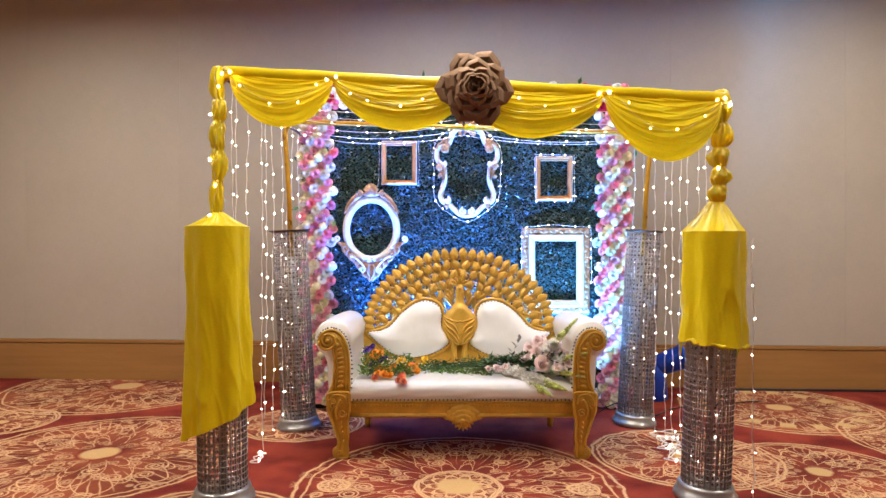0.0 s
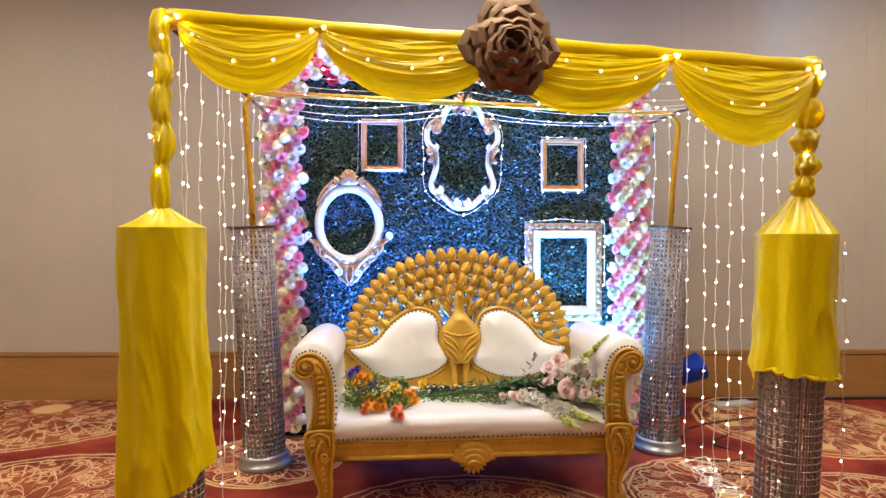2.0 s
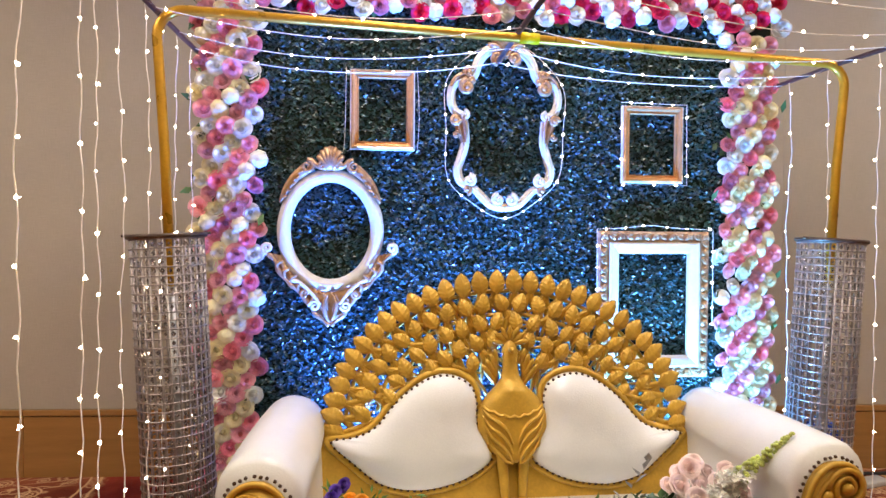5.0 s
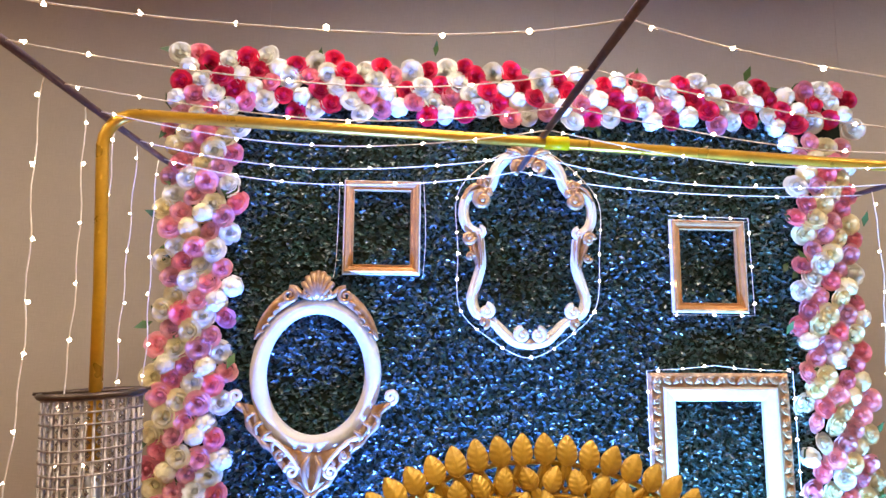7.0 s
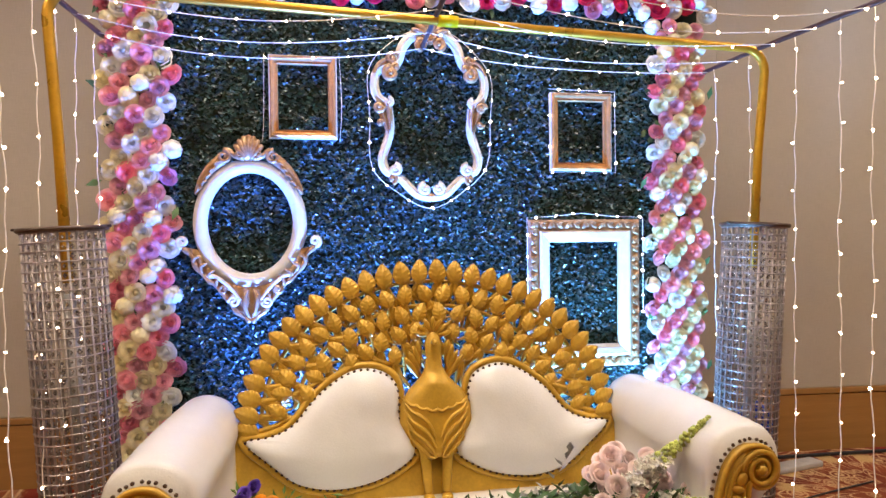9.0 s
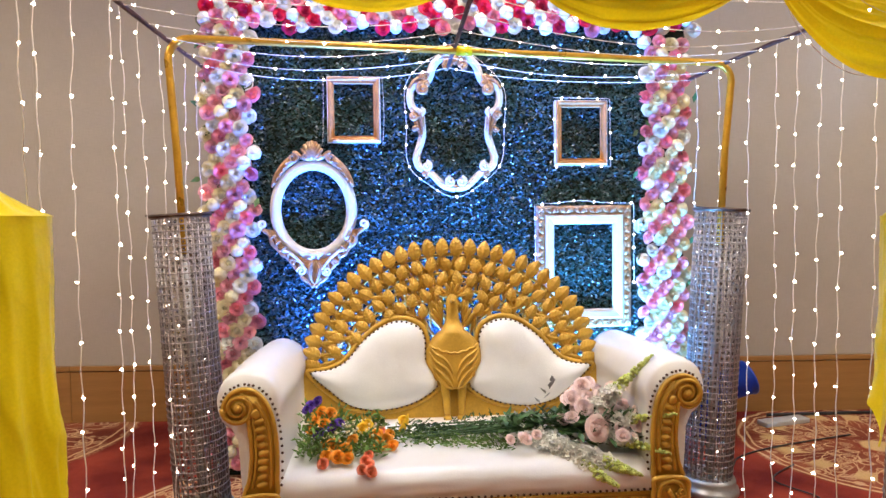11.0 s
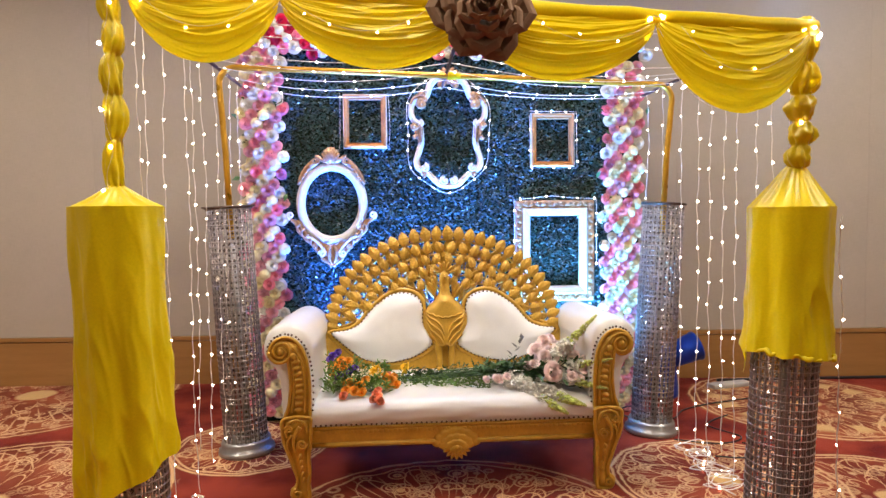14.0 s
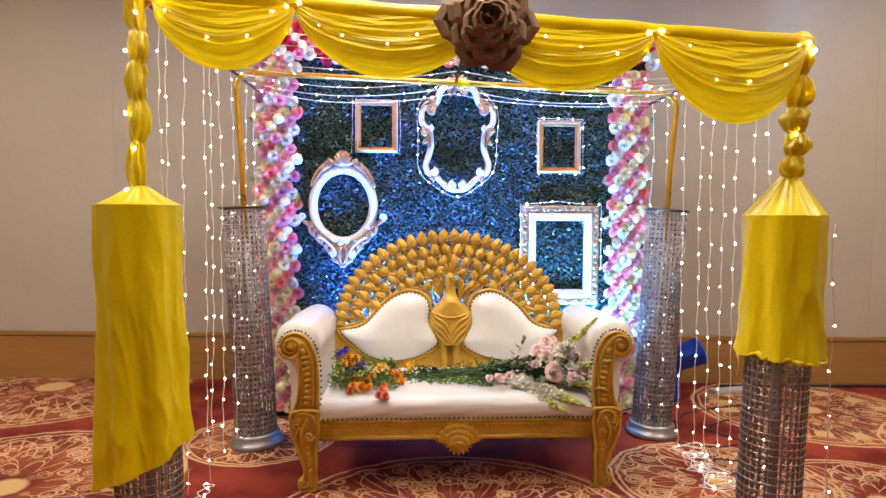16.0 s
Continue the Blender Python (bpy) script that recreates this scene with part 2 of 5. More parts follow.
    patch = math_("MULTIPLY_ADD", nz.outputs[0], 4, -1.5, clamp=True)
    ground = blend(patch, (0.145, 0.016, 0.012), (0.29, 0.045, 0.024))
    tan = blend(patch, (0.155, 0.033, 0.016), (0.31, 0.092, 0.038))
    col = blend(math_("MULTIPLY", fill, 0.85), ground, tan)
    worn = math_("MULTIPLY_ADD", fz.outputs[0], 0.9, 0.35, clamp=True)
    col = blend(math_("MULTIPLY", lines, worn), col, (0.76, 0.48, 0.24))
    col = blend(core, col, (0.60, 0.38, 0.16))
    hs = N.new("ShaderNodeHueSaturation")
    L.new(col, hs.inputs["Color"])
    L.new(math_("MULTIPLY_ADD", fz.outputs[0], 0.7, 0.65), hs.inputs["Value"])
    p = N["Principled BSDF"]
    L.new(hs.outputs[0], p.inputs["Base Color"])
    p.inputs["Roughness"].default_value = 0.95
    p.inputs["Specular IOR Level"].default_value = 0.15
    p.inputs["Sheen Weight"].default_value = 0.0
    b = N.new("ShaderNodeBump")
    b.inputs["Strength"].default_value, b.inputs["Distance"].default_value = 0.5, 0.004
    L.new(fz.outputs[0], b.inputs["Height"])
    L.new(b.outputs[0], p.inputs["Normal"])
    return m


# centre x, y, radius, petals, ring of dots, strength of the tan ground
MEDALLIONS = [
    (-2.335, 4.31, 0.95, 14, 0, 0.85), (0.09, 3.71, 0.98, 16, 0, 0.15), (0.09, 3.71, 0.26, 10, 0, 0.8), (-3.2, 6.42, 1.15, 12, 0, 1.0), (-3.55, 5.08, 0.42, 10, 0, 0.8),
    (1.62, 4.25, 0.62, 12, 0, 0.35), (-1.12, 5.05, 0.50, 10, 0, 0.7), (2.95, 5.55, 0.85, 16, 1, 0.9), (2.35, 3.95, 0.60, 12, 0, 0.4),
    (3.75, 4.55, 0.80, 14, 0, 0.8), (-1.25, 3.05, 0.62, 12, 0, 0.6), (-4.2, 3.6, 0.8, 14, 0, 0.8), 
    (-0.641, 3.72, 0.10, 6, 0, 0.4), (0.818, 3.67, 0.10, 6, 0, 0.4),
]
CARPET = carpet()


# ---- mesh helpers ----
def root_of(ob):
    while ob.parent:
        ob = ob.parent
    return ob


def thing(name, at, label, category, group="", kind=""):
    ob = new(name)
    ob.empty_display_size = 0.05
    ob.location = at
    return tagged(ob, label, category, group, kind)


def mesh_of(name, bm, material, smooth=True):
    me = bpy.data.meshes.new(name)
    bm.to_mesh(me)
    bm.free()
    me.materials.append(material)
    if smooth:
        me.shade_smooth()
    return me


def part(name, bm, material, parent=None, label="", kind="", smooth=True):
    """Links a bmesh, built in world places, as one mesh object under a thing or a part."""
    if parent is not None:
        bm.transform(Matrix.Translation(-root_of(parent).location))
    ob = new(name, mesh_of(name, bm, material, smooth))
    ob.parent = parent
    return tagged(ob, label, kind=kind)


def piece(name, me, m, parent):
    """One of many alike pieces on shared mesh data, at the world pose m."""
    ob = new(name, me)
    ob.parent = parent
    ob.matrix_basis = Matrix.Translation(-root_of(parent).location) @ m
    return ob


def box(bm, lo, hi, bevel=0.0, turn=None):
    m = Matrix.LocRotScale([(a + b) / 2 for a, b in zip(lo, hi)], turn, [b - a for a, b in zip(lo, hi)])
    made = bmesh.ops.create_cube(bm, size=1, matrix=m)["verts"]
    if bevel:
        edges = list({e for v in made for e in v.link_edges})
        bmesh.ops.bevel(bm, geom=edges, offset=bevel, segments=2, profile=0.6, affect="EDGES")


def sheet(bm, f, nu, nv, wrap=False):
    """A surface f(u, v), u and v from 0 to 1; wrap closes it in u."""
    cols = nu if wrap else nu + 1
    g = [[bm.verts.new(f(i / nu, j / nv)) for j in range(nv + 1)] for i in range(cols)]
    for i in range(nu):
        for j in range(nv):
            a, b = g[i], g[(i + 1) % cols]
            bm.faces.new((a[j], b[j], b[j + 1], a[j + 1]))
    return g


def tube(bm, pts, r, seg=8, closed=False, flat=1.0):
    """A round bar along pts; r a radius or a function of 0..1; flat squeezes it along its second normal."""
    pts = [Vector(p) for p in pts]
    n = len(pts)
    rad = r if callable(r) else (lambda s: r)
    normal, rings = None, []
    for i, p in enumerate(pts):
        t = (pts[(i + 1) % n] - pts[i - 1]) if closed else (pts[min(i + 1, n - 1)] - pts[max(i - 1, 0)])
        t.normalize()
        if normal is None:
            normal = t.orthogonal() if abs(t.y) > 0.9 else t.cross(Vector((0, 1, 0)))
        normal = (normal - t * normal.dot(t)).normalized()
        side = t.cross(normal)
        q = rad(i / max(1, n - 1))
        rings.append([bm.verts.new(p + q * (math.cos(a) * normal + flat * math.sin(a) * side)) for a in (2 * math.pi * k / seg for k in range(seg))])
    for i in range(n if closed else n - 1):
        a, b = rings[i], rings[(i + 1) % n]
        for k in range(seg):
            bm.faces.new((a[k], a[(k + 1) % seg], b[(k + 1) % seg], b[k]))
    if not closed:
        bm.faces.new(rings[0][::-1])
        bm.faces.new(rings[-1])


def lathe(bm, profile, seg=32, at=(0, 0, 0)):
    rings = [[bm.verts.new((at[0] + r * math.cos(2 * math.pi * k / seg), at[1] + r * math.sin(2 * math.pi * k / seg), at[2] + z)) for k in range(seg)] for r, z in profile]
    for a, b in zip(rings, rings[1:]):
        for k in range(seg):
            bm.faces.new((a[k], a[(k + 1) % seg], b[(k + 1) % seg], b[k]))
    bm.faces.new(rings[0][::-1])
    bm.faces.new(rings[-1])


def ball(bm, at, size, turn=None, level=2):
    bmesh.ops.create_icosphere(bm, subdivisions=level, radius=1, matrix=Matrix.LocRotScale(at, turn, size if hasattr(size, "__len__") else (size,) * 3))


def smooth_line(pts, steps=6, closed=False):
    """A Catmull-Rom line through pts."""
    pts = [Vector(p) for p in pts]
    n, out = len(pts), []
    for i in range(n if closed else n - 1):
        p = [pts[(i + k) % n] if closed else pts[min(max(i + k, 0), n - 1)] for k in (-1, 0, 1, 2)]
        for s in range(steps):
            t = s / steps
            out.append(0.5 * (2 * p[1] + (p[2] - p[0]) * t + (2 * p[0] - 5 * p[1] + 4 * p[2] - p[3]) * t * t + (3 * p[1] - p[0] - 3 * p[2] + p[3]) * t ** 3))
    if not closed:
        out.append(pts[-1])
    return out


def spiral(cx, cz, y, r0, turns, start, way=1, n=26):
    return [(cx + r0 * (1 - 0.85 * i / n) * math.cos(start + way * turns * 2 * math.pi * i / n), y, cz + r0 * (1 - 0.85 * i / n) * math.sin(start + way * turns * 2 * math.pi * i / n)) for i in range(n + 1)]


def rnd(a, b):
    return random.uniform(a, b)


# ---- room ----
WALL_TURN = -0.063


def wall_y(x):
    return 6.53 + WALL_TURN * x


def slab(name, lo, hi, material, label="", category=""):
    bm = bmesh.new()
    box(bm, lo, hi)
    return tagged(part(name, bm, material, None, smooth=False), label, category, kind="structure")


slab("floor", (-6.5, -4.5, -0.12), (6.5, 7.3, 0), CARPET, "crimson hotel carpet with gold line-drawn medallions", "carpet")
slab("ceiling", (-6.5, -4.5, 4.1), (6.5, 7.3, 4.25), PLASTER, "plain pale ceiling over the hall", "ceiling")
slab("wall_west", (-6.6, -4.5, 0), (-6.4, 7.3, 4.1), WALL, "beige cloth-covered side wall", "wall")
slab("wall_east", (6.4, -4.5, 0), (6.6, 7.3, 4.1), WALL, "beige cloth-covered side wall", "wall")
slab("wall_south", (-6.4, -4.6, 0), (6.4, -4.4, 4.1), WALL, "beige cloth-covered end wall", "wall")
turn = math.atan(WALL_TURN)
WALL_M = pose(0, 6.53, 0, 0, 0, math.degrees(turn))
bm = bmesh.new()
box(bm, (-6.6, 0.003, 0), (6.6, 0.2, 4.1))
north = tagged(part("wall_north", bm, WALL, None, smooth=False), "beige woven wall cloth in wide panels above a wooden skirting", "wall", kind="structure")
north.matrix_basis = WALL_M
bm = bmesh.new()
box(bm, (-0.8494, 0, 0.43), (0.8494, 0.03, 4.1), 0.001)
panel_mesh = mesh_of("wall_panel", bm, WALL, False)
for i in range(-3, 5):
    ob = new("wall_panel", panel_mesh)
    ob.parent = north
    ob.location = (-1.1 - 0.85 + 1.7 * i, 0, 0)
skirting = tagged(new("baseboard"), "wide honey-brown wooden skirting along the wall", "skirting", kind="structure")
skirting.matrix_basis = WALL_M
bm = bmesh.new()
box(bm, (-1.198, -0.022, 0.0), (1.198, 0.0, 0.385), 0.003)
box(bm, (-1.198, -0.030, 0.392), (1.198, 0.0, 0.428), 0.005)
board_mesh = mesh_of("board", bm, WOOD, False)
for i in range(-2, 4):
    ob = new("board", board_mesh)
    ob.parent = skirting
    ob.location = (-1.4 + 2.4 * i, 0, 0)


# ---- sofa ----
def back_y(z):
    return 4.87 + 0.2 * (z - 0.5)


MID = 0.125
bm = bmesh.new()
ball(bm, (0, 0, 0), 0.0064, level=1)
NAIL_MESH = mesh_of("nail_head", bm, NAIL)
SOFA = thing("sofa", (MID, 4.55, 0), "white leatherette two-seat sofa with carved gold peacock back", "sofa")


def on_back(x, z, d=0.0):
    """A place on the sofa's leaning back; d metres proud of it."""
    return Vector((x, back_y(z) - d, z))


def sofa_body():
    prof = smooth_line([(4.95, 0.36, 0), (4.9, 0.50, 0), (4.6, 0.505, 0), (4.36, 0.498, 0), (4.27, 0.485, 0), (4.228, 0.45, 0), (4.222, 0.41, 0), (4.235, 0.372, 0)], 5)

    def f(u, v):
        p = prof[min(len(prof) - 1, round(v * (len(prof) - 1)))]
        edge = min(u, 1 - u) * 1.55
        drop = 0.02 * max(0, 1 - edge / 0.05) ** 2
        puff = 0.012 * math.sin(math.pi * u) * (1 if 0.2 < v < 0.75 else 0.3)
        wave = 0.0025 * noise.noise((u * 14, v * 9, 3))
        return (-0.635 + 1.53 * u, p[0] + wave * 2, p[1] - drop + puff + wave)

    bm = bmesh.new()
    sheet(bm, f, 48, len(prof) - 1)
    part("seat_cushion", bm, LEATHER, SOFA)
    bm = bmesh.new()
    box(bm, (-0.64, 4.232, 0.285), (0.89, 4.30, 0.372), 0.006)
    box(bm, (-0.64, 4.30, 0.285), (0.89, 4.93, 0.36))
    for z, r in ((0.277, 0.014), (0.366, 0.008)):
        tube(bm, [(-0.64, 4.232, z), (0.89, 4.232, z)], r, 10)
    for i in range(60):
        x = -0.63 + i * 0.0257
        box(bm, (x, 4.226, 0.336), (x + 0.021, 4.24, 0.354), 0.003)
    part("front_rail", bm, GOLD, SOFA, "carved gold front rail")
    for i in range(58):
        piece("nail_head", NAIL_MESH, Matrix.Translation((-0.625 + i * 0.0262, 4.222, 0.383)), SOFA)
    # shell-shaped carving in the middle of the rail: scalloped plates over a fan of pointed leaves
    mx, mz = MID + 0.008, 0.268
    bm = bmesh.new()
    ball(bm, (mx, 4.232, 0.270), (0.095, 0.014, 0.065))
    shell = part("medallion", bm, GOLD, SOFA, "gold carved shell medallion")
    for k in range(4):
        q = 1 - 0.235 * k
        bm = bmesh.new()

        def scale(u, v):
            a = radians(-14 + 208 * u)
            rim = 1 + 0.075 * abs(math.sin((8 - k) * math.pi * u))
            w = min(1, v * 1.15) if v < 0.87 else 1.0
            lift = 0.010 * math.sin(math.pi * min(1, v * 0.9)) if v < 0.87 else -0.010
            return (mx + 0.122 * q * rim * w * math.cos(a), 4.226 - 0.009 * k - lift, mz - 0.010 * k + 0.088 * q * rim * w * math.sin(a))

        sheet(bm, scale, 56, 8)
        part("petal", bm, GOLD, shell)
    for row, (r, n, spread_) in enumerate(((0.066, 7, 66), (0.040, 5, 52))):
        for i in range(n):
            a = radians(-90 - spread_ + 2 * spread_ * i / (n - 1))
            bm = bmesh.new()
            d = Vector((math.cos(a), 0, math.sin(a)))
            o = Vector((mx, 4.214 - 0.010 * row, mz - 0.012))
            tube(bm, [o + d * (r * t) for t in (0.25, 0.5, 0.75, 1.0, 1.2)], lambda t: 0.013 * math.sin(math.pi * (0.18 + 0.78 * t)), 8, flat=0.7)
            part("petal", bm, GOLD, shell)
    bm = bmesh.new()
    ball(bm, (mx, 4.190, mz - 0.014), (0.014, 0.010, 0.013))
    part("petal", bm, GOLD, shell)


def plate(bm, outline, y0, y1, rim, steps=5):
    """A carved board: a closed outline with depth, its front edge rolled."""
    line = smooth_line([(x, y0, z) for x, z in outline], steps, closed=True)
    front = bm.faces.new([bm.verts.new(p) for p in line])
    ext = bmesh.ops.extrude_face_region(bm, geom=[front])["geom"]
    bmesh.ops.translate(bm, vec=(0, y1 - y0, 0), verts=[v for v in ext if isinstance(v, bmesh.types.BMVert)])
    tube(bm, line, rim, 7, closed=True)
    bmesh.ops.recalc_face_normals(bm, faces=bm.faces)


def sofa_side(s):
    """One arm with its gold front and leg; s is -1 or 1."""
    X = lambda d: MID + s * d  # noqa: E731
    # arm roll
    line = [(0.735, 0.36), (0.738, 0.55), (0.745, 0.66)]
    a0, a1 = 205, -60
    line += [(0.865 + 0.128 * math.cos(radians(a)), 0.785 + 0.128 * math.sin(radians(a))) for a in np.linspace(a0, a1, 22)]
    line += [(0.905, 0.62), (0.90, 0.5), (0.89, 0.36)]

    def f(u, v):
        x, z = line[round(v * (len(line) - 1))]
        y = 4.245 + 0.74 * u
        grow = 1 + 0.05 * math.sin(math.pi * u) - 0.10 * max(0, 1 - u / 0.07) ** 2 - 0.05 * u
        x, z = 0.86 + (x - 0.86) * grow, 0.76 + (z - 0.76) * (grow if z > 0.6 else 1)
        pleat = 0.004 * math.sin(v * 150) * max(0, 1 - u / 0.12)
        return (X(x + pleat - 0.012 * u), y, z + pleat + 0.002 * noise.noise((u * 7, v * 9, s * 3)))

    bm = bmesh.new()
    g = sheet(bm, f, 24, len(line) - 1)
    bm.faces.new([c for c in g[0]])
    bm.faces.new([c for c in g[-1]][::-1])
    part("arm", bm, LEATHER, SOFA)
    # gold front of the arm: scroll and column
    edge = [(0.762, 0.42), (0.752, 0.50), (0.750, 0.60), (0.756, 0.68), (0.768, 0.745), (0.793, 0.803), (0.832, 0.840), (0.880, 0.849), (0.924, 0.829), (0.949, 0.788), (0.944, 0.746), (0.918, 0.722), (0.884, 0.722),
            (0.860, 0.738), (0.852, 0.69), (0.846, 0.60), (0.856, 0.50), (0.874, 0.42)]
    bm = bmesh.new()
    plate(bm, [(X(d), z) for d, z in edge], 4.216, 4.25, 0.0095)
    tube(bm, spiral(X(0.893), 0.777, 4.210, 0.062, 2.1, math.pi, -s, 44), lambda t: 0.0095 - 0.003 * t, 7)
    ball(bm, (X(0.893), 4.206, 0.777), (0.017, 0.013, 0.017))
    tube(bm, smooth_line([(X(0.775), 4.212, 0.46), (X(0.772), 4.212, 0.60), (X(0.785), 4.212, 0.71), (X(0.812), 4.212, 0.775), (X(0.834), 4.212, 0.80)], 6), 0.007, 7)
    tube(bm, smooth_line([(X(0.845), 4.212, 0.46), (X(0.830), 4.212, 0.56), (X(0.830), 4.212, 0.66), (X(0.838), 4.212, 0.735)], 6), 0.006, 7)
    for k in range(9):
        z = 0.475 + 0.031 * k
        d = float(np.interp(z, (0.47, 0.60, 0.72), (0.809, 0.801, 0.815)))
        ball(bm, (X(d), 4.212, z), (0.023, 0.012, 0.0135), Euler((0, 0.22 * s, 0)))
    ball(bm, (X(0.828), 4.210, 0.752), (0.018, 0.012, 0.022), Euler((0, 0.5 * s, 0)))
    part("arm_front", bm, GOLD, SOFA, "gold carved scroll arm front")
    for k, (d, z) in enumerate(edge):
        if k < 10:
            d1, z1 = edge[k + 1]
            nd, nz = -(z1 - z), d1 - d
            size = math.hypot(nd, nz)
            for t in (0.2, 0.55, 0.9):
                piece("nail_head", NAIL_MESH, Matrix.Translation((X(d + (d1 - d) * t + 0.017 * nd / size), 4.236, z + (z1 - z) * t + 0.017 * nz / size)), SOFA)
    # cabriole leg with a carved knee and a curled foot
    bm = bmesh.new()
    plate(bm, [(X(d), z) for d, z in ((0.757, 0.435), (0.748, 0.39), (0.747, 0.33), (0.754, 0.27), (0.760, 0.22), (0.756, 0.15), (0.762, 0.08), (0.758, 0.03), (0.770, 0.004), (0.825, 0.004), (0.846, 0.028), (0.843, 0.062),
                                      (0.822, 0.078), (0.818, 0.12), (0.838, 0.18), (0.862, 0.25), (0.884, 0.31), (0.890, 0.37), (0.880, 0.43))], 4.198, 4.265, 0.010)
    tube(bm, spiral(X(0.820), 0.042, 4.190, 0.026, 1.5, math.pi / 2, -s, 20), 0.008, 7)
    hood = [(0.762, 0.36), (0.775, 0.405), (0.815, 0.425), (0.855, 0.412), (0.874, 0.37), (0.868, 0.335)]
    tube(bm, smooth_line([(X(d), 4.190, z) for d, z in hood], 6), 0.008, 7)
    tube(bm, spiral(X(0.792), 0.300, 4.188, 0.028, 1.6, 0, s, 22), 0.0075, 7)
    tube(bm, spiral(X(0.858), 0.378, 4.188, 0.022, 1.5, math.pi, s, 20), 0.0065, 7)
    tube(bm, smooth_line([(X(0.800), 4.188, 0.39), (X(0.822), 4.184, 0.355), (X(0.835), 4.184, 0.31), (X(0.828), 4.188, 0.262)], 5), lambda t: 0.013 - 0.007 * t, 7)
    tube(bm, smooth_line([(X(0.842), 4.188, 0.35), (X(0.862), 4.186, 0.32), (X(0.862), 4.188, 0.285)], 5), lambda t: 0.009 - 0.004 * t, 7)
    for k in range(5):
        ball(bm, (X(0.803 - 0.004 * k), 4.194, 0.235 - 0.031 * k), (0.0085, 0.010, 0.016), Euler((0, -0.3 * s, 0)))
    part("leg", bm, GOLD, SOFA, "gold carved cabriole leg")
    bm = bmesh.new()
    tube(bm, smooth_line([(X(0.70), 4.90, 0.36), (X(0.71), 4.93, 0.2), (X(0.715), 4.97, 0.0)], 4), lambda t: 0.035 - 0.012 * t, 8)
    part("leg", bm, GOLD, SOFA)



# outline of the pillow on one half of the back: distance from the middle, height
PILLOW = [(0.708, 0.744), (0.62, 0.760), (0.535, 0.797), (0.447, 0.896), (0.34, 0.97), (0.253, 0.988), (0.167, 0.957), (0.134, 0.895), (0.13, 0.79),
          (0.072, 0.68), (0.148, 0.61), (0.258, 0.57), (0.388, 0.557), (0.515, 0.585), (0.618, 0.66)]


def leaf_mesh():
    """A thick pointed carved leaf, along +z, facing -y."""
    bm = bmesh.new()

    def f(u, v):
        w = 0.040 * math.sin(math.pi * min(1, v * 1.01) ** 0.85) ** 0.62 * (1 - 0.18 * v)
        a = 2 * math.pi * u
        rib = 0.0042 * max(0, 1 - abs(math.cos(a)) * 4) + 0.0021 * math.sin(v * 34 - 7 * abs(math.cos(a))) * abs(math.cos(a)) if math.sin(a) < 0 else 0
        return (w * math.cos(a), 0.0135 * math.sin(a) * math.sin(math.pi * min(1, v + 0.02)) ** 0.6 - rib, -0.052 + 0.106 * v)

    sheet(bm, f, 28, 28, wrap=True)
    return mesh_of("carved_leaf", bm, GOLD)


def in_pillow(x, z, grow=1.0):
    d = abs(x - MID)
    hit, n = False, len(PILLOW)
    cx, cz = 0.33, 0.75
    pts = [(cx + (a - cx) * grow, cz + (b - cz) * grow) for a, b in PILLOW]
    for i in range(n):
        (x0, z0), (x1, z1) = pts[i], pts[i - 1]
        if (z0 > z) != (z1 > z) and d < (x1 - x0) * (z - z0) / (z1 - z0) + x0:
            hit = not hit
    return hit


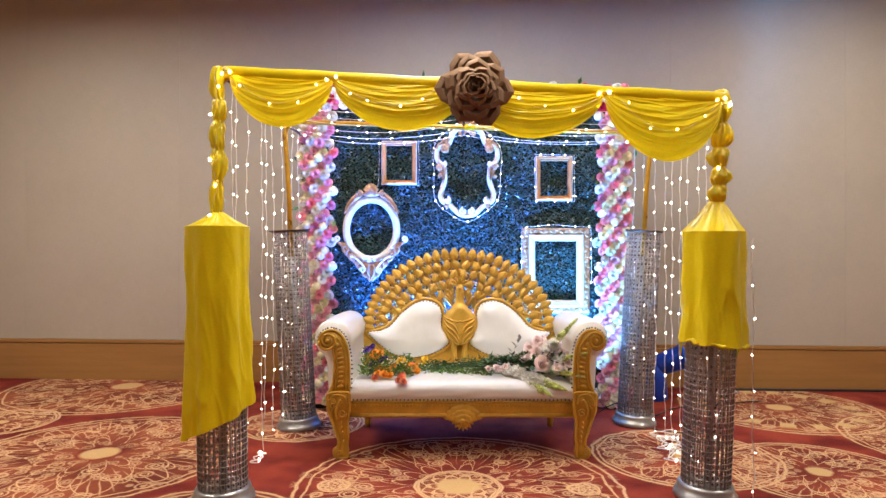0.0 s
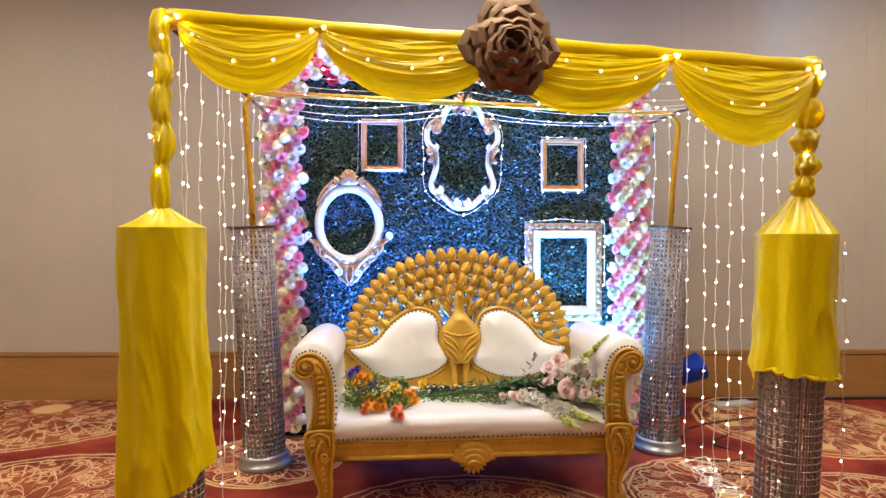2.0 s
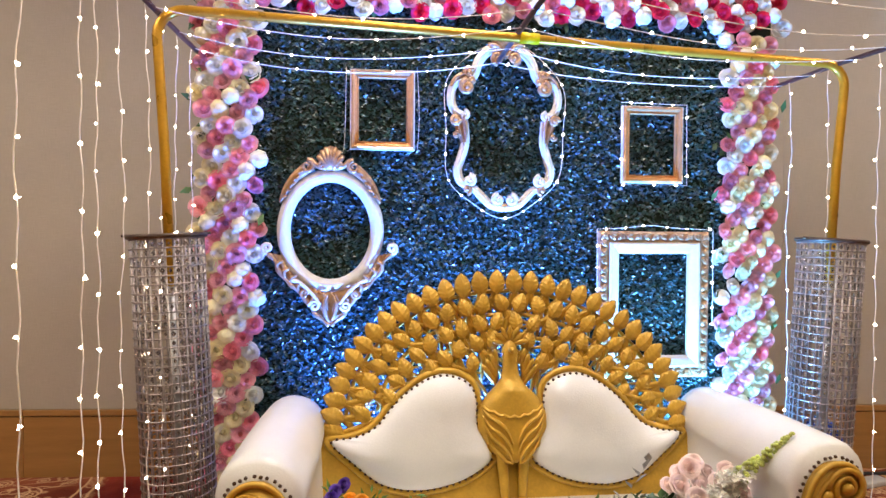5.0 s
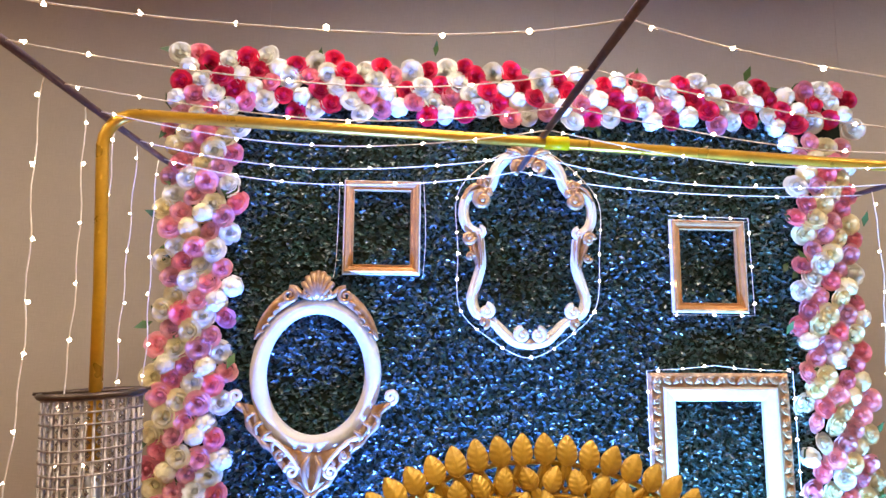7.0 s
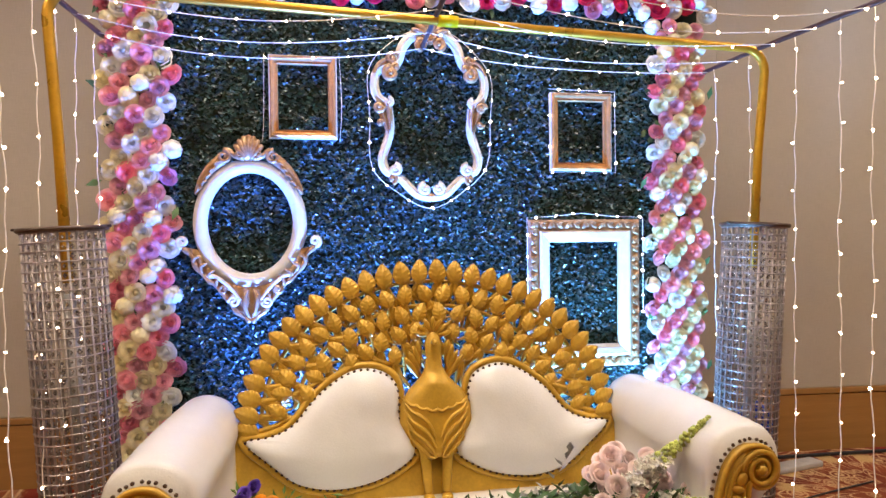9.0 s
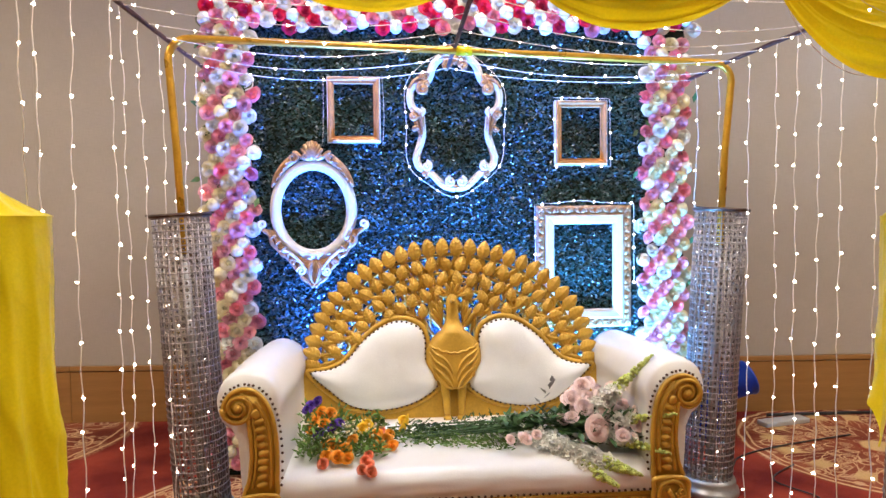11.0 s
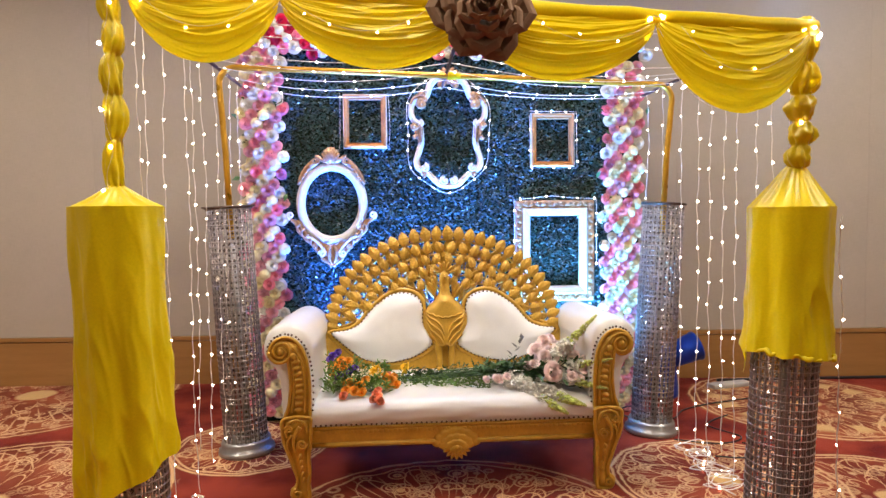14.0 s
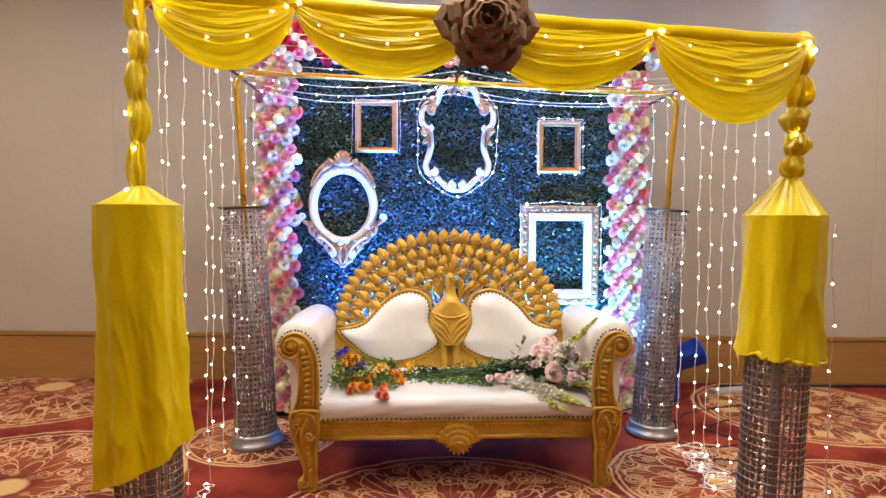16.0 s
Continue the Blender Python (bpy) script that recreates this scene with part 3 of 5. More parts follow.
def sofa_back():
    # pillows
    for s in (-1, 1):
        line = smooth_line([(p[0], p[1], 0) for p in PILLOW], 5, closed=True)
        n = len(line)
        cx, cz = 0.33, 0.735

        def f(u, v):
            p = line[round(u * n) % n]
            k = v
            x, z = cx + (p[0] - cx) * k, cz + (p[1] - cz) * k
            near = min(math.hypot(x - q[0], z - q[1]) for q in line)
            d = min(1.0, near / 0.14)
            rise = 0.062 * math.sqrt(max(0, 1 - (1 - d) ** 2))
            return on_back(MID + s * x, z, 0.022 + rise + 0.002 * noise.noise((x * 14, z * 14, s)))

        bm = bmesh.new()
        sheet(bm, f, n, 18, wrap=True)
        pillow = part("back_pillow", bm, LEATHER, SOFA, "white padded teardrop back pillow")
        bm = bmesh.new()
        tube(bm, [on_back(MID + s * (cx + (p[0] - cx) * 1.035), cz + (p[1] - cz) * 1.045, 0.018) for p in line], 0.014, 8, closed=True)
        part("pillow_rim", bm, GOLD, SOFA)
        length = [0.0]
        for i in range(n):
            length.append(length[-1] + (line[(i + 1) % n] - line[i]).length)
        m = int(length[-1] / 0.0255)
        for k in range(m):
            d = length[-1] * k / m
            i = max(j for j in range(n) if length[j] <= d)
            t = (d - length[i]) / max(1e-6, length[i + 1] - length[i])
            p = line[i].lerp(line[(i + 1) % n], t)
            piece("nail_head", NAIL_MESH, Matrix.Translation(on_back(MID + s * (cx + (p[0] - cx) * 0.985), cz + (p[1] - cz) * 0.98, 0.034)), pillow)
    # lower panel
    bm = bmesh.new()
    prof = [(-0.745, 0.40), (0.745, 0.40), (0.748, 0.80), (0.715, 0.81), (0.68, 0.73), (0.60, 0.64), (0.2, 0.60), (0.1, 0.74), (-0.1, 0.74), (-0.2, 0.60), (-0.60, 0.64), (-0.68, 0.73), (-0.715, 0.81), (-0.748, 0.80)]
    front = [bm.verts.new(on_back(MID + a, b, 0.012)) for a, b in prof]
    face = bm.faces.new(front)
    ext = bmesh.ops.extrude_face_region(bm, geom=[face])["geom"]
    bmesh.ops.translate(bm, vec=(0, 0.035, 0), verts=[v for v in ext if isinstance(v, bmesh.types.BMVert)])
    part("back_panel", bm, GOLD, SOFA, smooth=False)
    # fan of leaves
    me = leaf_mesh()
    rows = ((0.93, 32, 0.92), (0.785, 25, 0.80), (0.66, 22, 0.78), (0.54, 18, 0.76), (0.43, 15, 0.74))
    for k, (r, n, size) in enumerate(rows):
        for i in range(n):
            a = radians(-2 + 184 * (i + 0.5 * (k % 2) + 0.01) / (n - 1 + 0.5 * (k % 2)))
            x, z = MID + 0.755 * r * math.cos(a), 0.80 + 0.595 * r * math.sin(a)
            if in_pillow(x, z, 1.13) or (abs(x - MID) < 0.10 and z < 1.08) or z < 0.76 or (k > 3 and abs(x - MID) < 0.07):
                continue
            lean = math.atan2((x - MID) * 0.95, (z - 0.62))
            wob = rnd(-0.12, 0.12) + (rnd(0.15, 0.42) * (1 if (i % 2) else -1) if k else 0)
            m = Matrix.Translation(on_back(x, z, 0.016 + rnd(-0.004, 0.006))) @ Euler((rnd(-0.12, 0.12) - 0.19, lean + wob, 0)).to_matrix().to_4x4() @ Matrix.Diagonal((size * rnd(0.95, 1.08), 1, size * rnd(0.95, 1.06), 1))
            piece("leaf", me, m, SOFA)
            d = Vector((math.sin(lean + wob), 0, math.cos(lean + wob)))
            o = on_back(x, z, 0.012)
            for bend in (-0.05, -0.022, 0.022, 0.05):
                b = o - d * 0.15 + Vector((d.z, 0, -d.x)) * bend * 1.4
                if in_pillow(b.x, b.z, 1.0):
                    b = o - d * 0.075 + Vector((d.z, 0, -d.x)) * bend
                twig = bmesh.new()
                tube(twig, smooth_line([o - d * 0.03, o - d * 0.08 + Vector((d.z, 0, -d.x)) * bend * 0.4, b], 3), lambda t: 0.003 + 0.0085 * math.sin(math.pi * min(1, 0.12 + 0.95 * t)) ** 0.7, 6)
                part("twig", twig, GOLD, SOFA)
    # ribs that tie the fan together
    for r in (0.86, 0.70, 0.56):
        arc = [on_back(MID + 0.755 * r * math.cos(radians(q)), 0.80 + 0.595 * r * math.sin(radians(q)), -0.006) for q in range(2, 180, 4)]
        run = []
        for p in arc + [None]:
            if p is not None and not in_pillow(p.x, p.z, 1.05):
                run.append(p)
            else:
                if len(run) > 2:
                    rib = bmesh.new()
                    tube(rib, run, 0.009, 6)
                    part("rib", rib, GOLD, SOFA)
                run = []
    # peacock
    bm = bmesh.new()

    def body(u, v):
        z = 0.655 + 0.475 * v
        w = float(np.interp(z, (0.655, 0.70, 0.78, 0.84, 0.90, 0.945, 0.98, 1.03, 1.07, 1.10, 1.13), (0.035, 0.095, 0.142, 0.140, 0.105, 0.055, 0.036, 0.030, 0.034, 0.026, 0.004)))
        a = 2 * math.pi * u
        return on_back(MID + 0.005 + w * math.cos(a), z, 0.03 - (0.055 if w > 0.05 else 0.035) * math.sin(a) * -1 * min(1, w / 0.06))

    sheet(bm, body, 24, 30, wrap=True)
    peacock = part("peacock", bm, GOLD, SOFA, "gold carved peacock figure on the back")

    def proud(x, z):
        w = float(np.interp(z, (0.655, 0.70, 0.78, 0.84, 0.90, 0.945), (0.035, 0.095, 0.142, 0.140, 0.105, 0.055)))
        return 0.033 + 0.055 * math.sqrt(max(0, 1 - (x / w) ** 2))

    for s in (-1, 1):
        for k in range(5):
            bm = bmesh.new()
            run = smooth_line([(0.128 - 0.006 * k, 0.872 - 0.036 * k, 0), (0.100 - 0.004 * k, 0.834 - 0.038 * k, 0), (0.060, 0.812 - 0.040 * k, 0), (0.030, 0.780 - 0.040 * k, 0), (0.012, 0.735 - 0.036 * k, 0)], 5)
            tube(bm, [on_back(MID + 0.005 + s * p[0], max(0.665, p[1]), proud(p[0], max(0.665, p[1]))) for p in run], lambda t: 0.0035 + 0.0045 * math.sin(math.pi * t), 7)
            part("feather", bm, GOLD, peacock)
        bm = bmesh.new()
        tube(bm, smooth_line([on_back(MID + s * 0.045, 0.70, 0.05), on_back(MID + s * 0.038, 0.60, 0.045), on_back(MID + s * 0.034, 0.53, 0.045)], 5), lambda t: 0.024 - 0.008 * t, 8)
        ball(bm, on_back(MID + s * 0.034, 0.52, 0.06), (0.022, 0.03, 0.014))
        part("foot", bm, GOLD, peacock)
    collar = []
    for k in range(25):
        x = -0.118 + 0.236 * k / 24
        wide = 0.118 + 0.012
        collar.append(on_back(MID + 0.005 + x, 0.868 - 0.030 * math.cos(x / 0.118 * math.pi / 2) - 0.008 * abs(math.sin(k * math.pi / 4)), 0.030 + 0.056 * math.sqrt(max(0, 1 - (x / wide) ** 2))))
    bm = bmesh.new()
    tube(bm, collar, 0.0065, 7)
    tube(bm, [p + Vector((0, 0.002, -0.016)) for p in collar], 0.0045, 7)
    part("collar", bm, GOLD, peacock)
    bm = bmesh.new()
    ball(bm, on_back(MID + 0.005, 1.085, 0.075), (0.012, 0.03, 0.012))
    for k in range(7):
        a = radians(12 + 26 * k)
        o, d = on_back(MID + 0.005, 1.10, 0.03), Vector((math.cos(a), -0.1, math.sin(a)))
        tube(bm, [o + d * (0.075 * t) for t in (0.2, 0.45, 0.7, 0.9, 1.05)], lambda t: 0.0115 * math.sin(math.pi * (0.12 + 0.84 * t)), 6, flat=0.6)
    part("crest", bm, GOLD, peacock)
    for s in (-1, 1):
        for k in range(4):
            bm = bmesh.new()
            o = on_back(MID + 0.005 + s * 0.05, 0.93 + 0.02 * k, 0.012)
            d = Vector((s * (0.62 - 0.17 * k), -0.05, 0.9))
            tube(bm, [o + d * (0.105 * t) for t in (0.0, 0.3, 0.6, 0.85, 1.0)], lambda t: 0.004 + 0.009 * math.sin(math.pi * t), 6, flat=0.6)
            part("feather", bm, GOLD, peacock)


sofa_body()
sofa_side(-1)
sofa_side(1)
sofa_back()


# ---- pillars and canopy frame ----
def build_pillar():
    p = thing("crystal_pillar", (0, 0, 0), "wire-grid pillar hung with crystal beads on grey base", "pillar", "pillars of the canopy")
    bm = bmesh.new()
    lathe(bm, [(0.168, 0), (0.172, 0.012), (0.168, 0.034), (0.150, 0.040), (0.152, 0.070), (0.146, 0.086), (0.10, 0.088)], 40)
    part("base", bm, BASE_METAL, p, "round grey metal base")
    bm = bmesh.new()
    ring = [(0.132 * math.cos(a), 0.132 * math.sin(a), 0) for a in (2 * math.pi * k / 32 for k in range(32))]
    tube(bm, ring, 0.0036, 4, closed=True)
    ring_mesh = mesh_of("ring", bm, WIRE_METAL)
    n = 44
    for k in range(n):
        z = 0.10 + 1.42 * k / (n - 1)
        m = pose(rnd(-0.0015, 0.0015), rnd(-0.0015, 0.0015), z, rnd(-1, 1), rnd(-1, 1), rnd(0, 90)) @ Matrix.Diagonal((1 + 0.012 * math.sin(z * 23), 1, 1, 1))
        piece("ring", ring_mesh, m, p)
    bm = bmesh.new()
    box(bm, (-0.0036, -0.0036, 0.088), (0.0036, 0.0036, 1.53))
    rod_mesh = mesh_of("rod", bm, WIRE_METAL)
    for k in range(28):
        a = 2 * math.pi * k / 28
        piece("rod", rod_mesh, pose(0.129 * math.cos(a), 0.129 * math.sin(a), 0, 0, 0, math.degrees(a)), p)
    bm = bmesh.new()
    tube(bm, [(0.138 * math.cos(a), 0.138 * math.sin(a), 1.532) for a in (2 * math.pi * k / 40 for k in range(40))], 0.009, 6, closed=True)
    for a in (0.3, 1.35, 2.4):
        tube(bm, [(0.138 * math.cos(a), 0.138 * math.sin(a), 1.53), (-0.138 * math.cos(a), -0.138 * math.sin(a), 1.53)], 0.006, 6)
    tube(bm, [(-0.155, -0.03, 1.538), (0.155, 0.02, 1.538)], 0.005, 6)
    part("top_rim", bm, RIM_METAL, p, "dark metal top rim")
    bm = bmesh.new()
    tube(bm, [(0.012, -0.01, 0.088), (0.004, 0.004, 1.30)], 0.021, 12)
    part("inner_pole", bm, BASE_METAL, p, "grey metal pole inside the grid")
    bm = bmesh.new()
    for k in range(n - 1):
        for q in range(28):
            if random.random() < 0.7:
                a = 2 * math.pi * (q + 0.5) / 28
                z = 0.10 + 1.42 * (k + 0.5) / (n - 1)
                s = rnd(0.006, 0.0105)
                c = Vector((0.121 * math.cos(a), 0.121 * math.sin(a), z))
                v = [bm.verts.new(c + Vector(d)) for d in ((s, 0, 0), (0, s, 0), (-s, 0, 0), (0, -s, 0), (0, 0, s * 1.2), (0, 0, -s * 1.2))]
                for i in range(4):
                    bm.faces.new((v[i], v[(i + 1) % 4], v[4]))
                    bm.faces.new((v[(i + 1) % 4], v[i], v[5]))
    part("crystal_beads", bm, CRYSTAL, p, "small clear crystal beads", "stuff", smooth=False)
    return p


def stand(foot, top):
    """The pose of a pillar that leans from foot to top."""
    d = (Vector(top) - Vector(foot)).normalized()
    q = Vector((0, 0, 1)).rotation_difference(d)
    return Matrix.Translation(foot) @ q.to_matrix().to_4x4()


BL, BR = (-1.125, 4.95, 0), (1.525, 5.05, 0)
FL, FR = (-1.215, 3.50, 0), (1.470, 3.55, 0)
PILLAR_AT = ((BL, (-1.20, 4.95, 1.55)), (BR, (1.605, 5.05, 1.53)), (FL, (-1.243, 3.5, 1.5)), (FR, (1.528, 3.55, 1.5)))
pillar = build_pillar()
for foot, top in PILLAR_AT[1:]:
    copy_thing(pillar, stand(foot, top) @ Matrix.Diagonal((1, 1, 0.965 if foot[1] < 4 else 1, 1)))
pillar.matrix_basis = stand(*PILLAR_AT[0])

FRAME = thing("canopy", (0.15, 4.3, 0), "gold tubular canopy frame standing in the four pillars", "canopy frame")


def bar_z(x):
    return 2.370 - 0.053 * (x + 1.2)


def arch(left, right, zl, zr, xl, xr):
    c = 0.10
    (x0, y0, _), (x1, y1, _) = left, right
    pts = [Vector((x0 + (xl - x0) * 0.55, y0, 1.34)), Vector((x0 + (xl - x0) * 0.75, y0, 1.85))]
    for k in range(7):
        a = radians(15 * k)
        pts.append(Vector((xl + c * (1 - math.cos(a)), y0, zl - c * (1 - math.sin(a)))))
    for k in range(6, -1, -1):
        a = radians(15 * k)
        pts.append(Vector((xr - c * (1 - math.cos(a)), y1, zr - c * (1 - math.sin(a)))))
    return pts + [Vector((x1 + (xr - x1) * 0.75, y1, 1.85)), Vector((x1 + (xr - x1) * 0.55, y1, 1.34))]


bm = bmesh.new()
tube(bm, arch(BL, BR, 2.385, 2.315, -1.235, 1.655), 0.019, 12)
part("back_arch", bm, GOLD_POLE, FRAME, "gold painted tube bent over the seat")
bm = bmesh.new()
tube(bm, arch(FL, FR, 2.355, 2.232, -1.245, 1.56), 0.019, 12)
part("front_arch", bm, GOLD_POLE, FRAME)
for x0, x1, za, zb in ((-1.235, -1.235, 2.36, 2.375), (0.14, 0.17, 2.33, 2.37), (1.57, 1.63, 2.24, 2.31)):
    bm = bmesh.new()
    tube(bm, [(x0, 3.5, za), (x0 + (x1 - x0) * 0.75, 5.0, zb), (x1, 5.5, zb + 0.01)], 0.011, 8)
    part("cross_bar", bm, PURPLE_BAR, FRAME, "thin dark metal cross bar")
bm = bmesh.new()
tube(bm, [(0.17, 5.0, 2.352), (0.25, 5.0, 2.350)], 0.024, 10)
part("joint_tape", bm, YELLOW, FRAME, "yellow tape at the joint")


# ---- yellow drapes ----
def swag(xa, xb, low, back, skew=0.0):
    """One hanging swag between two ties of the front bar."""
    top_a, top_b = bar_z(xa) + 0.012, bar_z(xb) + 0.012

    def f(u, v):
        s = math.sin(math.pi * u) ** 0.62
        uu = u + skew * math.sin(math.pi * u) * v
        top = top_a + (top_b - top_a) * u - 0.040 * s
        gather = 0.05 + 0.95 * s
        drop = (top - low) * (0.16 * (1 - s) * v + v * s) * (1.0 if v < 1 else 1.0)
        fold = math.sin(v * 2 * math.pi * 6.5 + 3.4 * noise.noise((u * 2, xa * 5, 1)) + 0.8 * math.sin(u * 3 + xa))
        thin = 1 - abs(math.sin(v * math.pi * 9 + 2.6 * noise.noise((u * 2.2, v * 1.5, xa * 7)) + 0.5 * math.sin(u * 4 + xa)))
        keen = 1 - abs(math.sin(v * math.pi * 17 + 4.0 * noise.noise((u * 3, v * 2, xa * 3))))
        y = 3.475 - 0.075 * math.sin(math.pi * v * 0.85) * s - gather * (0.006 * fold + 0.010 * thin ** 3 + 0.004 * keen ** 3) - 0.01
        return (xa + (xb - xa) * uu, y + back, top - drop + 0.004 * noise.noise((u * 9, v * 9, xa)))

    bm = bmesh.new()
    sheet(bm, f, 48, 110)
    return bm


TIES = (-1.17, -0.60, 0.14, 0.885, 1.53)
DRAPE = thing("canopy_drape", (0.15, 3.45, 2.0), "yellow satin swags gathered along the front bar", "drape")
for xa, xb, low, skew in ((TIES[0], TIES[1], 2.048, 0.03), (TIES[1], TIES[2], 2.032, 0.02), (TIES[2], TIES[3], 1.99, -0.04), (TIES[3], TIES[4], 1.865, 0.03)):
    part("swag", swag(xa, xb, low, 0, skew), YELLOW_SHEER, DRAPE)
bm = bmesh.new()
line = [(x, 3.478 + 0.004 * noise.noise((x * 9, 0, 0)), bar_z(x) - 0.006 + 0.004 * noise.noise((x * 7, 4, 0))) for x in np.linspace(-1.2, 1.56, 50)]
tube(bm, line, lambda t: 0.033 + 0.002 * math.sin(t * 47), 14)
part("bar_wrap", bm, YELLOW, DRAPE, "yellow cloth rolled round the bar")


def column_wrap(x0, x1, y, z_top, z_low, joints, seed, fat=1.0):
    """Cloth tied round an upright in soft bulges."""
    joints = [z_top] + joints + [z_low]

    def f(u, v):
        z = z_top + (z_low - z_top) * v
        i = max(k for k in range(len(joints) - 1) if joints[k] >= z - 1e-6)
        t = (joints[i] - z) / max(1e-6, joints[i] - joints[i + 1])
        h = joints[i] - joints[i + 1]
        full = min(0.047, 0.026 + 0.18 * h) if i < len(joints) - 2 else 0.042
        r = 0.024 + (full * fat - 0.024) * math.sin(math.pi * min(1, max(0, t))) ** 0.55
        a = 2 * math.pi * u
        side = 1.0 if i % 2 else -1.0
        lump = 1 + (0.08 + 0.10 * abs(2 * t - 1) ** 2) * math.sin(a * 7 + side * t * 3.5 + i) - 0.16 * max(0, 1 - 3 * abs(noise.noise((math.cos(a) * 1.2 + i * 5, math.sin(a) * 1.2 + seed, t * 1.1 + side * a * 0.2)))) ** 2 + 0.24 * noise.noise((math.cos(a) * 1.4 + i * 3, math.sin(a) * 1.4 + seed, t * 2.2))
        r *= lump + 0.10 * noise.noise((math.cos(a) * 4 + i, math.sin(a) * 4, t * 5 + seed))
        return (x0 + (x1 - x0) * v + r * math.cos(a) + 0.008 * side * math.sin(math.pi * t), y + r * math.sin(a), z)

    bm = bmesh.new()
    sheet(bm, f, 48, 90, wrap=True)
    return bm


def pillar_cover(cx, cy, z_tip, z_rim, r, low, seed, tip_x):
    """Cone over the pillar's top and a hanging skirt; low(a) is the hem's height at the angle a."""
    bm = bmesh.new()

    def hat(u, v):
        a = 2 * math.pi * u
        q = 0.03 + (r - 0.03) * v ** 0.9
        q *= 1 + 0.02 * math.sin(a * 13 + seed) * v
        sag = -0.012 * math.sin(math.pi * v) + 0.012 * math.sin(a * 13 + seed) * (1 - v) * v * 2
        return (cx + (tip_x - cx) * (1 - v) + q * math.cos(a), cy + q * math.sin(a), z_tip + (z_rim - z_tip) * v + sag)

    sheet(bm, hat, 78, 14, wrap=True)
    cover = part("cover_top", bm, YELLOW, DRAPE, "yellow pleated cone over the pillar")
    bm = bmesh.new()

    def skirt(u, v):
        a = 2 * math.pi * u
        z = z_rim + (low(a) - z_rim) * v
        pleat = (0.005 + 0.009 * v) * math.sin(a * 7 + seed + 0.9 * noise.noise((v * 2, seed, a)))
        crease = 0.007 * noise.noise((math.cos(a) * 2 + z * 1.2, math.sin(a) * 3 + seed, z * 1.6))
        for k, (fa, fz, amp) in enumerate(((11, 3.2, 0.009), (7, -4.5, 0.008), (20, 7, 0.007))):
            ridge = 1 - min(1, 2.2 * abs(noise.noise((math.cos(a) * fa * 0.17 + z * fz * 0.5, math.sin(a) * fa * 0.17 + seed + 9 * k, z * fz * 0.55))))
            crease += amp * ridge ** 2 * (0.35 + 0.65 * v)
        q = r * (0.985 + 0.035 * v) + pleat + crease - 0.010 * math.sin(math.pi * v)
        return (cx + q * math.cos(a) - 0.012 * v * (1 if cx > 0 else -1) * 0.5, cy + q * math.sin(a), z)

    sheet(bm, skirt, 180, 80, wrap=True)
    part("skirt", bm, YELLOW, DRAPE, "yellow cloth skirt with uneven hem")


def right_hem(a):
    """Level in front, with a corner of cloth hanging at each side."""
    return 0.862 - 0.018 * math.cos(a) - 0.095 * math.exp(-((a - 0.45) / 0.28) ** 2) - 0.12 * math.exp(-((a - math.pi + 0.30) / 0.22) ** 2) + 0.004 * math.sin(a * 9)


part("pole_wrap", column_wrap(-1.235, -1.245, 3.49, 2.395, 1.58, [2.215, 2.09, 1.94, 1.77], 2.0, 0.84), YELLOW, DRAPE, "yellow cloth knotted round the pole")
part("pole_wrap", column_wrap(1.55, 1.535, 3.525, 2.275, 1.65, [2.09, 1.955, 1.845, 1.745], 5.0, 1.2), YELLOW, DRAPE, "yellow cloth knotted round the pole")
pillar_cover(-1.243, 3.5, 1.592, 1.513, 0.166, lambda a: 0.46 + 0.075 * math.cos(a) + 0.03 * math.sin(a) - 0.05 * max(0, math.cos(a - math.pi)) ** 6, 1.0, -1.245)
pillar_cover(1.515, 3.55, 1.665, 1.487, 0.166, right_hem, 4.0, 1.533)
bm = bmesh.new()
frill = []
for k in range(121):
    a = math.pi + 0.05 + (math.pi - 0.05) * k / 120
    q = 0.175 + 0.004 * math.sin(k * 0.61) + 0.004 * noise.noise((k * 0.3, 2, 0))
    frill.append((1.512 + q * math.cos(a), 3.55 + q * math.sin(a), right_hem(a) + 0.006 + 0.003 * math.sin(k * 0.47) + 0.008 * noise.noise((k * 0.23, 7, 0))))
tube(bm, frill, lambda t: 0.009 + 0.002 * math.sin(t * 45), 8)
part("hem_frill", bm, YELLOW, DRAPE, "gathered yellow frill along the hem")


